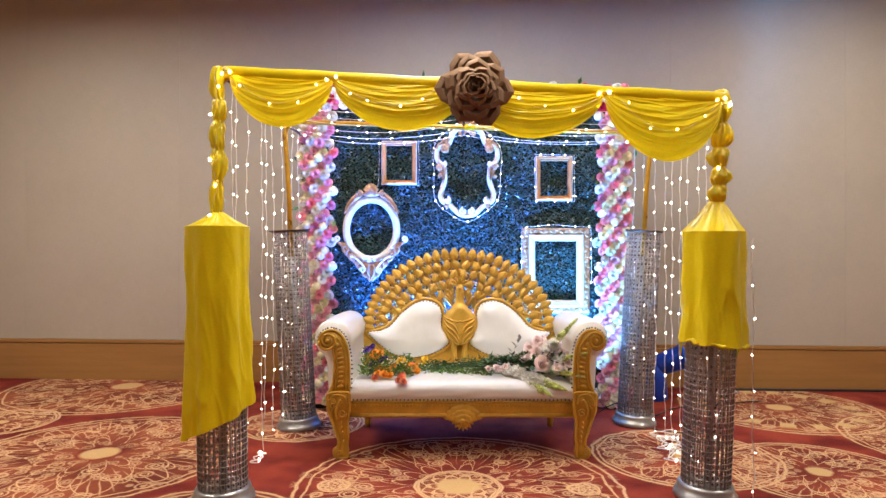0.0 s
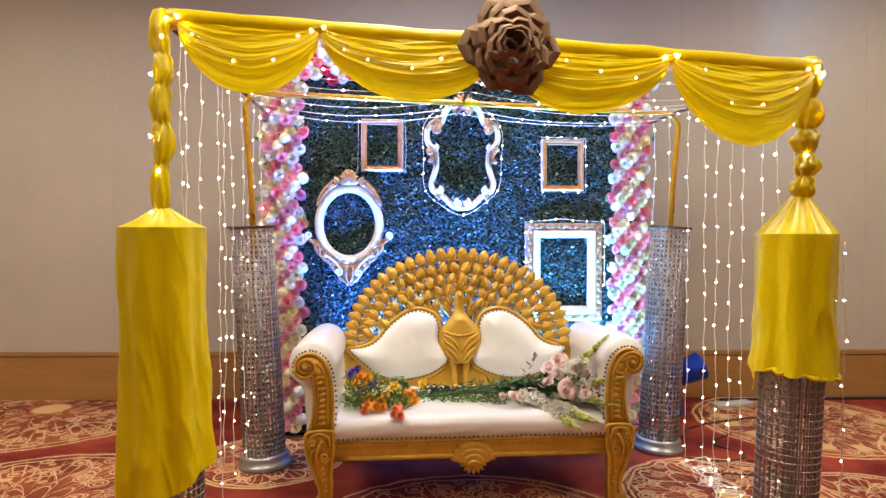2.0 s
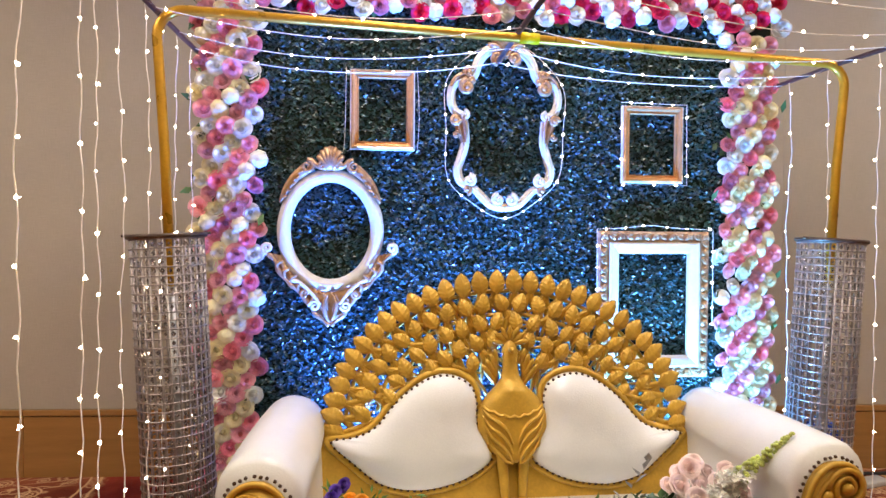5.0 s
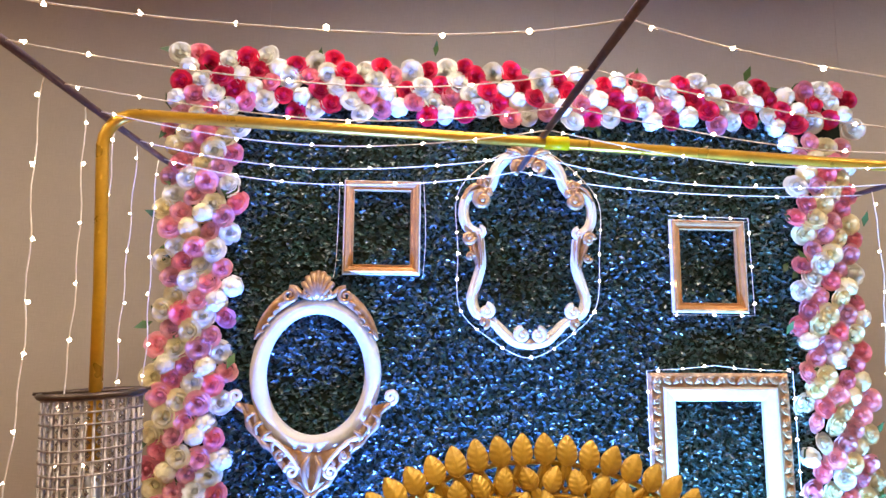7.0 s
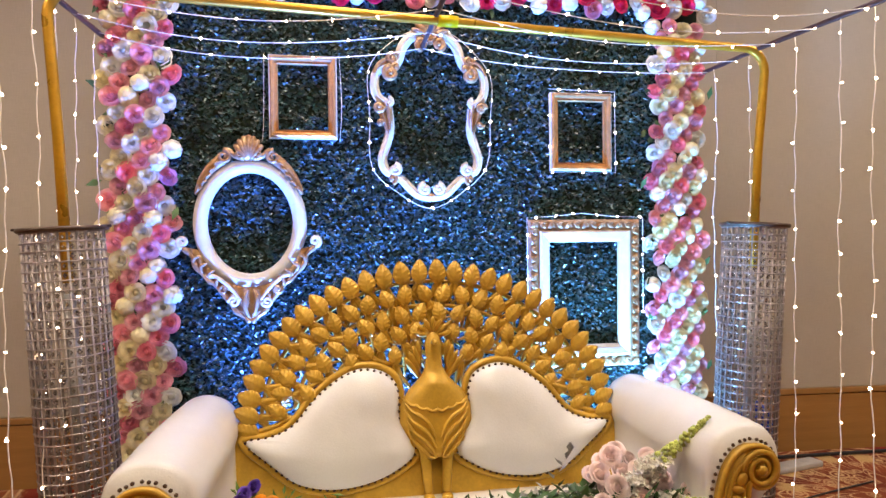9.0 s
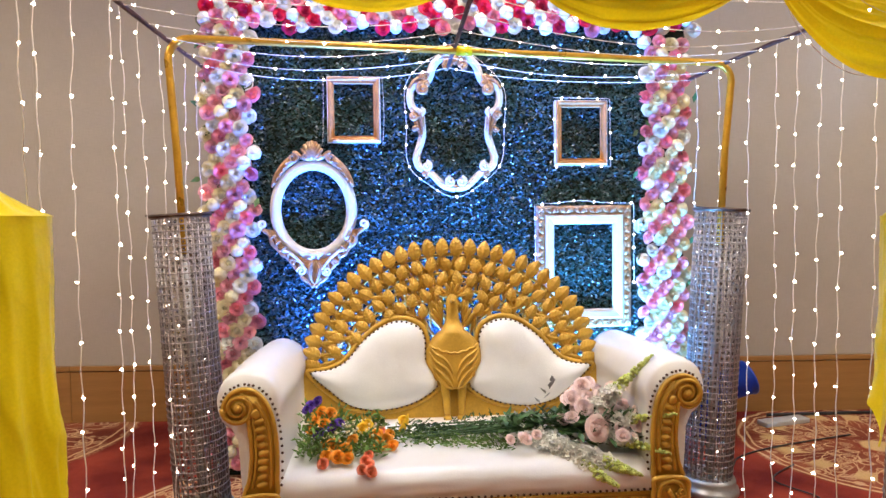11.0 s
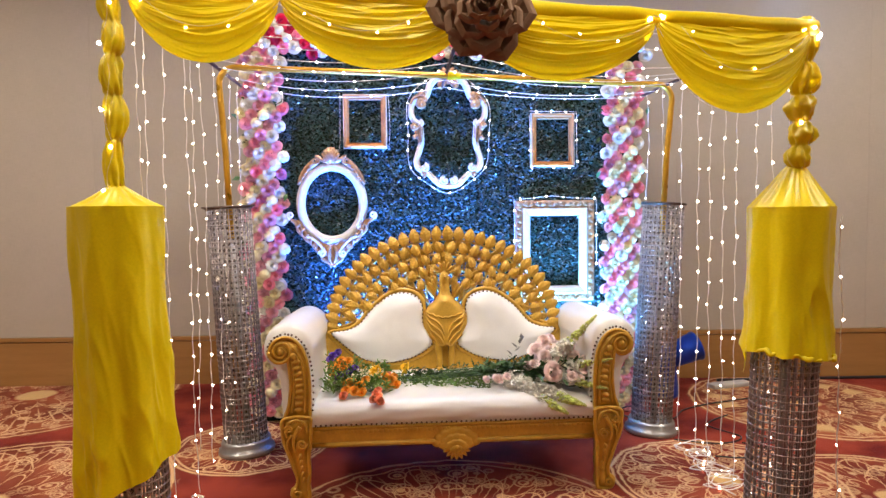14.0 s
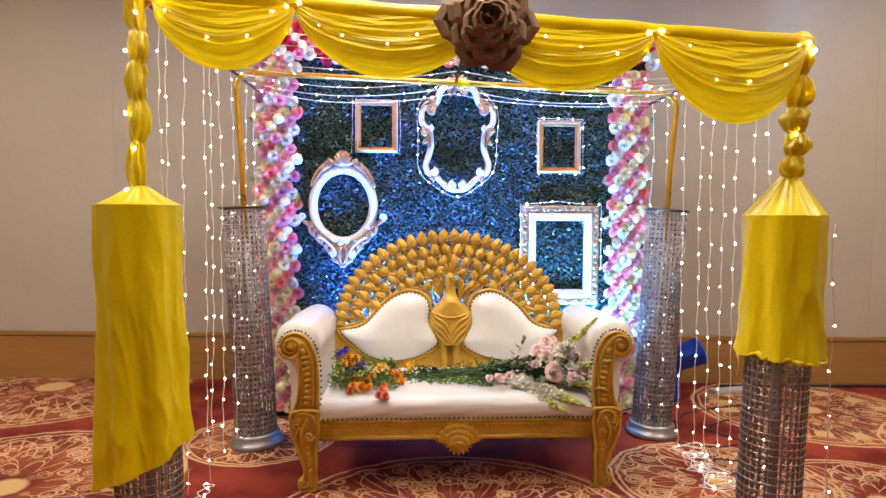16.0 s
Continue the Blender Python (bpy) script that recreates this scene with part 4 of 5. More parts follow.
# ---- paper rose on the canopy ----
def paper_rose():
    at = Vector((0.17, 3.40, 2.245))
    ob = thing("paper_rose", at, "large bronze paper rose fixed to the canopy front", "decoration")
    whorls = ((0.180, 6, 0.016), (0.153, 6, 0.038), (0.126, 5, 0.056), (0.099, 5, 0.072), (0.073, 4, 0.086), (0.050, 3, 0.096))
    for k, (r, n, fore) in enumerate(whorls):
        for i in range(n):
            a0 = 2 * math.pi * (i + 0.5 * (k % 2) + 0.11 * k) / n + rnd(-0.10, 0.10)
            size, nod, bend = rnd(0.94, 1.06), rnd(-0.008, 0.008), rnd(0.6, 1.3)
            bm = bmesh.new()

            def f(u, v):
                across = (u - 0.5) * 2
                a = a0 + across * math.pi / n * 1.35
                # three flat facets meet in creases, the middle one comes to a point
                facet = 1.05 - 0.22 * max(0, abs(across) - 0.45) / 0.55 - 0.10 * min(1, abs(across) / 0.45)
                wall = min(1.0, v / 0.78)
                lip = max(0.0, (v - 0.78) / 0.22)
                rad = r * size * facet * (0.52 + 0.40 * wall ** 1.4 + 0.18 * lip)
                y = -(fore + nod) - 0.030 + 0.055 * (1 - wall) + 0.012 * bend * lip ** 1.5
                return at + Vector((rad * math.cos(a), y, rad * math.sin(a)))

            sheet(bm, f, 4, 9)
            bmesh.ops.recalc_face_normals(bm, faces=bm.faces)
            bmesh.ops.solidify(bm, geom=bm.faces[:], thickness=0.0014)
            part("petal", bm, PAPER_GOLD, ob, smooth=False)
    bm = bmesh.new()

    def heart(u, v):
        a, rad = u * 5 * math.pi, 0.034 - 0.028 * u
        return at + Vector((rad * math.cos(a), -0.075 - 0.050 * v - 0.008 * u, rad * math.sin(a)))

    sheet(bm, heart, 60, 4)
    bmesh.ops.solidify(bm, geom=bm.faces[:], thickness=0.0014)
    part("petal", bm, PAPER_GOLD, ob, "rolled paper heart of the rose")
    bm = bmesh.new()
    lathe(bm, [(0.10, 0), (0.11, 0.01), (0.06, 0.02)], 20)
    bm.transform(Matrix.Translation(at + Vector((0, 0.045, 0))) @ Euler((radians(90), 0, 0)).to_matrix().to_4x4())
    part("backing", bm, PAPER_GOLD, ob)


paper_rose()


# ---- flower wall ----
FLOWER_WALL = thing("flower_wall", (0.2, 5.56, 0), "boxwood hedge backdrop bordered with pink, red and cream roses", "flower backdrop")


def rose_mesh(name, material, r=0.043, full=False):
    """A silk rose facing +z: cups of round overlapping petals about a tight spiral, or a full round bloom."""
    bm = bmesh.new()
    if full:
        n = 24
        for i in range(n):
            h = 1.0 - 1.25 * (i + 0.5) / n
            turn_, tip = i * 2.39996, math.acos(max(-1, min(1, h)))
            frame_ = Euler((0, 0, turn_)).to_matrix() @ Euler((0, tip, 0)).to_matrix()
            size, wave, out = rnd(0.42, 0.56), rnd(0, 6), rnd(0.88, 1.04)

            def f(u, v):
                a, q = 2 * math.pi * u, v * size
                q *= 1 + 0.12 * math.sin(a * 3 + wave)
                lift = 0.06 * v ** 2 * (0.6 + 0.6 * math.sin(a + wave)) + 0.03 * v * math.sin(a * 4 + wave)
                p = frame_ @ Vector((math.sin(q) * math.cos(a), math.sin(q) * math.sin(a), math.cos(q)))
                return p * (r * 0.88 * out * (1 + lift)) - Vector((0, 0, r * 0.30))

            sheet(bm, f, 12, 4, wrap=True)
        ball(bm, (0, 0, -r * 0.30), r * 0.78, level=1)
        return mesh_of(name, bm, material)
    for k, (q, n, top, low) in enumerate(((1.02, 5, 0.10, -0.35), (0.84, 5, 0.30, -0.30), (0.62, 4, 0.46, -0.25), (0.42, 3, 0.54, -0.2))):
        for i in range(n):
            a0 = 2 * math.pi * (i + 0.5 * (k % 2) + 0.13 * k) / n + rnd(-0.12, 0.12)
            size, wave, drop = rnd(0.93, 1.06), rnd(0, 6), rnd(-0.05, 0.05)

            def f(u, v):
                across = (u - 0.5) * 2
                a = a0 + across * math.pi / n * 1.45
                round_ = math.sqrt(max(0.0, 1 - 0.72 * across ** 4))
                w = v * round_
                roll = max(0.0, w - 0.72) / 0.28
                rad = q * (0.34 + 0.58 * math.sin(min(1.0, w) * 1.35)) + 0.11 * q * roll - 0.02 * across * (1 if k % 2 else -1)
                z = low + (top - low + drop) * w ** 1.25 - (0.15 if k < 2 else 0.06) * roll ** 2 + 0.025 * w * math.sin(across * 3 + wave)
                return (r * size * rad * math.cos(a), r * size * rad * math.sin(a), r * z)

            sheet(bm, f, 10, 6)

    def heart(u, v):
        a = u * 4.4 * math.pi
        rad = 0.30 - 0.24 * u + 0.03 * v
        return (r * rad * math.cos(a), r * rad * math.sin(a), r * (-0.1 + 0.60 * v + 0.06 * u))

    sheet(bm, heart, 36, 2)
    ball(bm, (0, 0, r * -0.22), (r * 0.66, r * 0.66, r * 0.40), level=1)
    return mesh_of(name, bm, material)


def hedge():
    bm = bmesh.new()
    box(bm, (-1.20, 5.53, 0.0), (1.62, 5.60, 2.80))
    part("hedge_panel", bm, HEDGE_BACK, FLOWER_WALL, smooth=False)
    rng = np.random.default_rng(4)
    n = 52000
    x = rng.uniform(-0.99, 1.38, n)
    z = rng.uniform(0.02, 2.64, n)
    gap = np.minimum(np.abs(((x - 0.17) + 0.25) % 0.5 - 0.25), np.abs(((z - 1.42) + 0.25) % 0.5 - 0.25))
    deep = np.clip(1 - gap / 0.012, 0, 1) * 0.016
    lump = np.array([noise.noise((a * 9, b * 9, 0)) for a, b in zip(x, z)])
    y = 5.512 + deep + rng.uniform(-0.012, 0.012, n) + 0.008 * lump
    yaw, pitch, roll = rng.uniform(-0.9, 0.9, n), rng.uniform(-1.0, 1.0, n), rng.normal(np.pi / 2, 0.55, n)
    size = rng.uniform(0.0080, 0.0140, n)
    cr, sr = np.cos(roll), np.sin(roll)
    base = np.array([(0, -1, 0), (0.62, 0.1, 0.22), (0, 1.1, 0.05), (-0.62, 0.1, 0.22), (0, 0.05, -0.12)])
    verts = np.zeros((n, 5, 3))
    for k, (a, b, c) in enumerate(base):
        px, pz = (a * cr - b * sr) * size, (a * sr + b * cr) * size
        py = -c * size
        qx, qy = px * np.cos(yaw) - py * np.sin(yaw), px * np.sin(yaw) + py * np.cos(yaw)
        ry, rz = qy * np.cos(pitch) - pz * np.sin(pitch), qy * np.sin(pitch) + pz * np.cos(pitch)
        verts[:, k, 0], verts[:, k, 1], verts[:, k, 2] = x + qx - 0.2, y + ry - 5.56, z + rz
    quads = (np.arange(n)[:, None, None] * 5 + np.array([(0, 1, 4), (1, 2, 4), (2, 3, 4), (3, 0, 4)])).reshape(-1, 3)
    me = bpy.data.meshes.new("boxwood_leaves")
    me.from_pydata(verts.reshape(-1, 3).tolist(), [], quads.tolist())
    me.materials.append(LEAF)
    ob = new("boxwood_leaves", me)
    ob.parent = FLOWER_WALL
    tagged(ob, "dense glossy dark green boxwood leaves", kind="stuff")


def border():
    kinds = {k: [rose_mesh(k, m, 0.047 * s, f) for s, f in ((0.94, False), (1.02, False))] for k, m in (("pink_rose", PINK), ("deep_pink_rose", ROSE), ("red_rose", RED))}
    pale = {k: [rose_mesh(k, m, 0.047 * s, f) for s, f in ((1.0, True), (1.0, False), (1.06, False))] for k, m in (("cream_rose", CREAM), ("white_rose", WHITE))}
    # slanting chains of roses, one coloured and one pale in turn
    spots = []
    for side, x0, x1, z0, z1, lean in (("l", -1.235, -0.955, 0.04, 2.60, 0.92), ("r", 1.345, 1.625, 0.04, 2.56, 0.92), ("t", -1.23, 1.66, 2.60, 2.86, 2.30)):
        d = Vector((math.cos(lean), math.sin(lean)))
        e = Vector((-d.y, d.x))
        corners = [Vector((x, z)) for x in (x0, x1) for z in (z0, z1)]
        for row in range(int(min(c.dot(e) for c in corners) / 0.066) - 1, int(max(c.dot(e) for c in corners) / 0.066) + 2):
            for col in range(int(min(c.dot(d) for c in corners) / 0.074) - 1, int(max(c.dot(d) for c in corners) / 0.074) + 2):
                p = d * (0.074 * (col + 0.5 * (row % 2) + rnd(-0.12, 0.12))) + e * (0.066 * row + rnd(-0.006, 0.006))
                if x0 <= p.x <= x1 and z0 <= p.y <= z1 - (0.075 * (p.x + 1.22) / 2.9 if side == "t" else 0):
                    spots.append((side, p.x, p.y, row % 2 == 0))
    for side, x, z, coloured in spots:
        inner = (side == "l" and x > -0.99) or (side == "r" and x < 1.38)
        if coloured:
            name = random.choice(("red_rose", "red_rose", "deep_pink_rose")) if side == "t" else random.choice(("pink_rose", "pink_rose", "deep_pink_rose"))
            me = random.choice(kinds[name])
        else:
            name = "white_rose" if side == "t" or inner else random.choice(("cream_rose",) * 4 + ("white_rose",))
            me = random.choice(pale[name])
        edge = abs(x + 1.095) / 0.16 if side == "l" else abs(x - 1.485) / 0.16 if side == "r" else abs(z - 2.70) / 0.17
        y = 5.472 + 0.030 * min(1, edge) ** 2 + rnd(-0.008, 0.008)
        m = Matrix.Translation((x, y, z)) @ Euler((radians(90) + rnd(-0.35, 0.35), rnd(-0.35, 0.35), rnd(-0.3, 0.3))).to_matrix().to_4x4() @ Euler((0, 0, rnd(0, 6))).to_matrix().to_4x4() @ Matrix.Diagonal((rnd(0.92, 1.1),) * 3 + (1,))
        piece(name, me, m, FLOWER_WALL)
    bm = bmesh.new()
    for side, x, z, _ in random.sample(spots, 170):
        o = Vector((x + rnd(-0.06, 0.06), 5.50, z + rnd(-0.06, 0.06)))
        a, w = rnd(0, 6.28), rnd(0.012, 0.018)
        d, e = Vector((math.cos(a), -0.35, math.sin(a))), Vector((-math.sin(a), 0, math.cos(a)))
        v = [bm.verts.new(o + q) for q in (d * 0, d * 0.03 + e * w, d * 0.065 + Vector((0, -0.006, 0)), d * 0.03 - e * w)]
        bm.faces.new(v)
    part("rose_leaves", bm, GREEN, FLOWER_WALL, "small green leaves between the roses", "stuff")


hedge()
border()


# ---- string lights ----
def bulb_mesh():
    bm = bmesh.new()
    lathe(bm, [(0.0014, -0.007), (0.0018, -0.004), (0.0030, -0.001), (0.0062, 0.0045), (0.0064, 0.0058), (0.0045, 0.0040), (0.0012, 0.0010)], 8)
    return mesh_of("bulb", bm, BULB)


BULB_MESH = bulb_mesh()


def string_light(pts, gap, label, group, r=0.0020, first=0.05, wob=0.0, spread=1.0):
    """A cord along pts with a bulb about every gap metres."""
    pts = [Vector(p) for p in pts]
    ob = thing("string_light", pts[0], label, "string light", group)
    bm = bmesh.new()
    tube(bm, pts, r, 5)
    part("cord", bm, CORD, ob, "clear twisted cord")
    d, want = 0.0, first
    for a, b in zip(pts, pts[1:]):
        step = (b - a).length
        while want <= d + step:
            at = a.lerp(b, (want - d) / max(step, 1e-6))
            turn_ = Euler((rnd(0, 6.28), rnd(0, 6.28), 0)).to_matrix().to_4x4()
            piece("bulb", BULB_MESH, Matrix.Translation(at + Vector((rnd(-wob, wob), rnd(-wob, wob), rnd(-wob, wob)))) @ turn_ @ Matrix.Diagonal((rnd(0.62, 0.95) * spread,) * 3 + (1,)), ob)
            want += gap * rnd(0.75, 1.3)
        d += step
    return ob


def hanging(x, y, z, low, seed):
    pts = []
    for k in range(41):
        t = k / 40
        pts.append((x + 0.016 * noise.noise((seed, t * 5, 0)) + 0.004 * math.sin(t * 60 + seed), y + 0.016 * noise.noise((seed, t * 5, 7)), z + (low - z) * t))
    return pts


for i, y in enumerate((3.70, 3.80, 4.02, 4.32, 4.42, 4.64, 4.84, 5.02, 5.22, 5.40)):
    string_light(hanging(-1.235 - 0.005 * (i % 3), y, 2.365, rnd(0.03, 0.22) if i % 3 else 0.012, i * 3.1), 0.16, "clear cord of warm white bulbs hanging to the floor", "curtain of string lights", wob=0.006)
for i, y in enumerate((3.66, 3.79, 3.94, 4.12, 4.25, 4.41, 4.56, 4.80, 5.10, 5.37)):
    t = (y - 3.5) / 2
    string_light(hanging(1.575 + 0.05 * t, y, 2.245 + 0.065 * t, 0.012 if i % 2 else rnd(0.03, 0.2), i * 2.7 + 50), 0.16, "clear cord of warm white bulbs hanging to the floor", "curtain of string lights", wob=0.006)
string_light(hanging(1.715, 3.50, 1.45, 0.012, 91), 0.17, "clear cord of warm white bulbs beside the pillar", "curtain of string lights", wob=0.006)
for i, y in enumerate((3.66, 3.90, 4.15, 4.42, 4.70, 4.92, 5.20, 5.42)):
    t = (y - 3.5) / 2
    for xa, za, xb, zb in ((-1.235, 2.362 + 0.02 * t, 0.14 + 0.03 * t, 2.34 + 0.03 * t), (0.14 + 0.03 * t, 2.34 + 0.03 * t, 1.575 + 0.05 * t, 2.245 + 0.065 * t)):
        sag = rnd(0.05, 0.10)
        pts = [(xa + (xb - xa) * k / 24, y + 0.02 * math.sin(k * 0.26 + i), za + (zb - za) * k / 24 - sag * 4 * (k / 24) * (1 - k / 24)) for k in range(25)]
        string_light(pts, 0.19, "clear cord of warm white bulbs slung under the canopy", "roof of string lights", wob=0.004)

# bulbs worked into the drape and round the wrapped poles
line = []
for xa, xb, low in ((-1.15, -0.6, 2.073), (-0.6, 0.14, 2.057), (0.14, 0.885, 2.015), (0.885, 1.53, 1.89)):
    for k in range(9):
        u = k / 9
        top = bar_z(xa + (xb - xa) * u) - 0.06
        line.append((xa + (xb - xa) * u, 3.44 + 0.055 * math.sin(math.pi * u) ** 0.5, top - (top - low) * math.sin(math.pi * u) ** 0.7))
string_light(smooth_line(line, 3), 0.30, "cord of warm white bulbs along the yellow swags", "canopy front lights", r=0.0014, spread=1.2)
for x0, x1, y, za, zb in ((-1.245, -1.245, 3.5, 2.33, 1.57), (1.555, 1.54, 3.545, 2.21, 1.63)):
    pts = [(x0 + (x1 - x0) * k / 60 + 0.012 * math.sin(k * 0.30), y - 0.054 - 0.006 * math.sin(k * 0.5), za + (zb - za) * k / 60) for k in range(61)]
    string_light(pts, 0.19, "cord of warm white bulbs pinned along the wrapped pole", "canopy front lights", r=0.0005, spread=1.5, wob=0.02)
# added small bulbs in front of each swag stand for bulbs glowing through it
for xa, xb, low in ((-1.10, -0.66, 2.17), (-0.54, -0.04, 2.16), (0.36, 0.82, 2.13), (0.95, 1.46, 2.02)):
    za, zb = bar_z(xa) - 0.07, bar_z(xb) - 0.07
    pts = [(xa + (xb - xa) * k / 16, 3.372, za + (zb - za) * k / 16 - ((za + zb) / 2 - low) * 4 * (k / 16) * (1 - k / 16)) for k in range(17)]
    string_light(pts, 0.14, "small bulbs added before a yellow swag for the glow through its cloth", "canopy front lights", r=0.0006, spread=0.75, wob=0.02)
for x in TIES[:2] + TIES[3:]:
    z = bar_z(x)
    string_light([(x - 0.05, 3.455, z - 0.035), (x - 0.02, 3.445, z - 0.012), (x + 0.02, 3.445, z - 0.012), (x + 0.045, 3.455, z - 0.045)], 0.05, "pair of warm white bulbs at a tie of the drape", "canopy front lights", r=0.0012, first=0.02, spread=1.6)


# ---- picture frames on the hedge ----
def loops_frame(bm, loop, profile):
    """loop(d) gives the outline moved inward by d; profile rows are (d, height)."""
    rings = [[bm.verts.new((x, 5.487 - h, z)) for x, z in loop(d)] for d, h in profile]
    n = len(rings[0])
    for a, b in zip(rings, rings[1:] + rings[:1]):
        for k in range(n):
            bm.faces.new((a[k], a[(k + 1) % n], b[(k + 1) % n], b[k]))


def rect_loop(x0, x1, z0, z1):
    return lambda d: [(x0 + d, z0 + d), (x1 - d, z0 + d), (x1 - d, z1 - d), (x0 + d, z1 - d)]


def small_frame(x0, x1, z0, z1, label):
    ob = thing("picture_frame", ((x0 + x1) / 2, 5.487, z0), label, "picture frame", "empty frames on the hedge")
    bm = bmesh.new()
    loops_frame(bm, rect_loop(x0, x1, z0, z1), [(0, 0), (0, 0.016), (0.003, 0.021), (0.005, 0.020), (0.005, 0)])
    part("outer_edge", bm, FRAME_WHITE, ob, "pale worn outer edge", smooth=False)
    bm = bmesh.new()
    loops_frame(bm, rect_loop(x0, x1, z0, z1), [(0.006, 0), (0.006, 0.022), (0.012, 0.029), (0.020, 0.026), (0.024, 0.017), (0.033, 0.013), (0.037, 0.017), (0.041, 0.010), (0.041, 0)])
    part("moulding", bm, FRAME_COPPER, ob, "copper-gold moulding", smooth=False)


small_frame(-0.532, -0.226, 1.945, 2.325, "empty upright copper-gold picture frame on the hedge")
small_frame(0.803, 1.121, 1.810, 2.193, "empty upright copper-gold picture frame wound with bulbs")


def large_frame():
    x0, x1, z0, z1 = 0.686, 1.268, 0.835, 1.570
    ob = thing("picture_frame", (0.977, 5.487, z0), "large empty white frame with ornate bronze outer border", "picture frame", "empty frames on the hedge")
    bm = bmesh.new()
    loops_frame(bm, rect_loop(x0, x1, z0, z1), [(0.006, 0), (0.0, 0.012), (0.012, 0.022), (0.045, 0.018), (0.055, 0.026), (0.055, 0)])
    border_ = part("outer_border", bm, FRAME_BRONZE, ob, "bronze carved border with white wear", smooth=False)
    bm = bmesh.new()
    for ax, az, bx, bz, n in ((x0 + .028, z1 - .028, x1 - .028, z1 - .028, 13), (x0 + .028, z0 + .028, x1 - .028, z0 + .028, 13), (x0 + .028, z0 + .06, x0 + .028, z1 - .06, 15), (x1 - .028, z0 + .06, x1 - .028, z1 - .06, 15)):
        for k in range(n):
            t = k / (n - 1)
            x, z = ax + (bx - ax) * t, az + (bz - az) * t
            a = (0.7 if k % 2 else -0.7) + (0 if az == bz else math.pi / 2)
            ball(bm, (x, 5.463, z), (0.024, 0.012, 0.011), Euler((0, a, 0)), 2)
            tube(bm, spiral(x, z, 5.455, 0.016, 1.1, a, 1, 10), 0.0045, 5)
    part("carving", bm, FRAME_BRONZE, border_, "small bronze scrolls", "stuff")
    bm = bmesh.new()
    loops_frame(bm, rect_loop(x0, x1, z0, z1), [(0.056, 0), (0.056, 0.030), (0.066, 0.034), (0.094, 0.024), (0.102, 0.020), (0.110, 0.012), (0.112, 0)])
    part("moulding", bm, FRAME_WHITE, ob, "flat white inner moulding", smooth=False)


large_frame()


def oval_frame():
    cx, cz = -0.620, 1.560
    ob = thing("oval_frame", (cx, 5.487, 1.113), "empty white oval frame with bronze scroll crest and foot", "picture frame", "empty frames on the hedge")
    bm = bmesh.new()
    loop = lambda d: [(cx + (0.250 - d) * math.cos(a), cz + (0.292 - d) * math.sin(a)) for a in (2 * math.pi * k / 72 for k in range(72))]  # noqa: E731
    loops_frame(bm, loop, [(0, 0), (0.002, 0.016), (0.016, 0.034), (0.036, 0.040), (0.046, 0.032), (0.056, 0.024), (0.064, 0.008), (0.064, 0)])
    part("moulding", bm, FRAME_WHITE, ob)
    # crest: a fluted shell between two volutes, with leaf tails down the oval
    bm = bmesh.new()
    for k in range(7):
        a = radians(90 + 17 * (k - 3))
        o, d = Vector((cx, 5.452, 1.835)), Vector((0.62 * math.cos(a), 0, math.sin(a)))
        tube(bm, [o + d * (0.118 * t) + Vector((0, -0.012 * math.sin(math.pi * t), 0)) for t in (0.1, 0.3, 0.5, 0.7, 0.88, 1.0)], lambda t: 0.0045 + 0.0095 * math.sin(math.pi * (0.1 + 0.62 * t)), 7)
    ball(bm, (cx, 5.462, 1.885), (0.056, 0.014, 0.062))
    for s in (-1, 1):
        tube(bm, spiral(cx + s * 0.108, 1.858, 5.446, 0.030, 1.5, math.pi / 2, s, 24), lambda t: 0.0105 - 0.004 * t, 8)
        tube(bm, spiral(cx + s * 0.040, 1.868, 5.438, 0.020, 1.3, -math.pi / 2, -s, 18), 0.0065, 7)
        tube(bm, smooth_line([(cx + s * 0.02, 5.452, 1.850), (cx + s * 0.06, 5.448, 1.862), (cx + s * 0.085, 5.45, 1.885), (cx + s * 0.108, 5.45, 1.888)], 5), 0.012, 8)
        tube(bm, smooth_line([(cx + s * 0.118, 5.456, 1.846), (cx + s * 0.165, 5.455, 1.806), (cx + s * 0.205, 5.458, 1.752), (cx + s * 0.232, 5.466, 1.690)], 6), lambda t: 0.024 * (1 - t) ** 0.6 + 0.004, 9, flat=0.6)
        for k in range(5):
            t = k / 4
            x, z = 0.145 + 0.075 * t, 1.838 - 0.115 * t
            tube(bm, [(cx + s * (x - 0.022), 5.442 + 0.004 * t, z - 0.002), (cx + s * (x - 0.002), 5.440 + 0.004 * t, z - 0.010), (cx + s * (x + 0.012), 5.450, z - 0.034)], lambda q: 0.0058 * (1 - 0.5 * q), 6)
    part("crest", bm, FRAME_BRONZE, ob, "bronze fluted crest with volutes")
    # foot: a carved board that runs to a point, with acanthus scrolls and a curled horn at each side
    bm = bmesh.new()

    def board(u, v):
        s = 1 if u > 0.5 else -1
        q = abs(2 * u - 1)
        a = radians(-90 + s * 66 * q)
        ix, iz = 0.244 * math.cos(a), 1.560 + 0.286 * math.sin(a)
        ox = s * float(np.interp(q, (0, 0.12, 0.30, 0.55, 0.80, 1.0), (0.0, 0.040, 0.090, 0.160, 0.228, 0.276)))
        oz = float(np.interp(q, (0, 0.12, 0.30, 0.55, 0.80, 1.0), (1.115, 1.140, 1.205, 1.290, 1.372, 1.455))) - 0.007 * abs(math.sin(q * 22))
        return (cx + ix + (ox - ix) * v, 5.468 - 0.012 * math.sin(math.pi * v) ** 0.7, iz + (oz - iz) * v)

    sheet(bm, board, 100, 12)
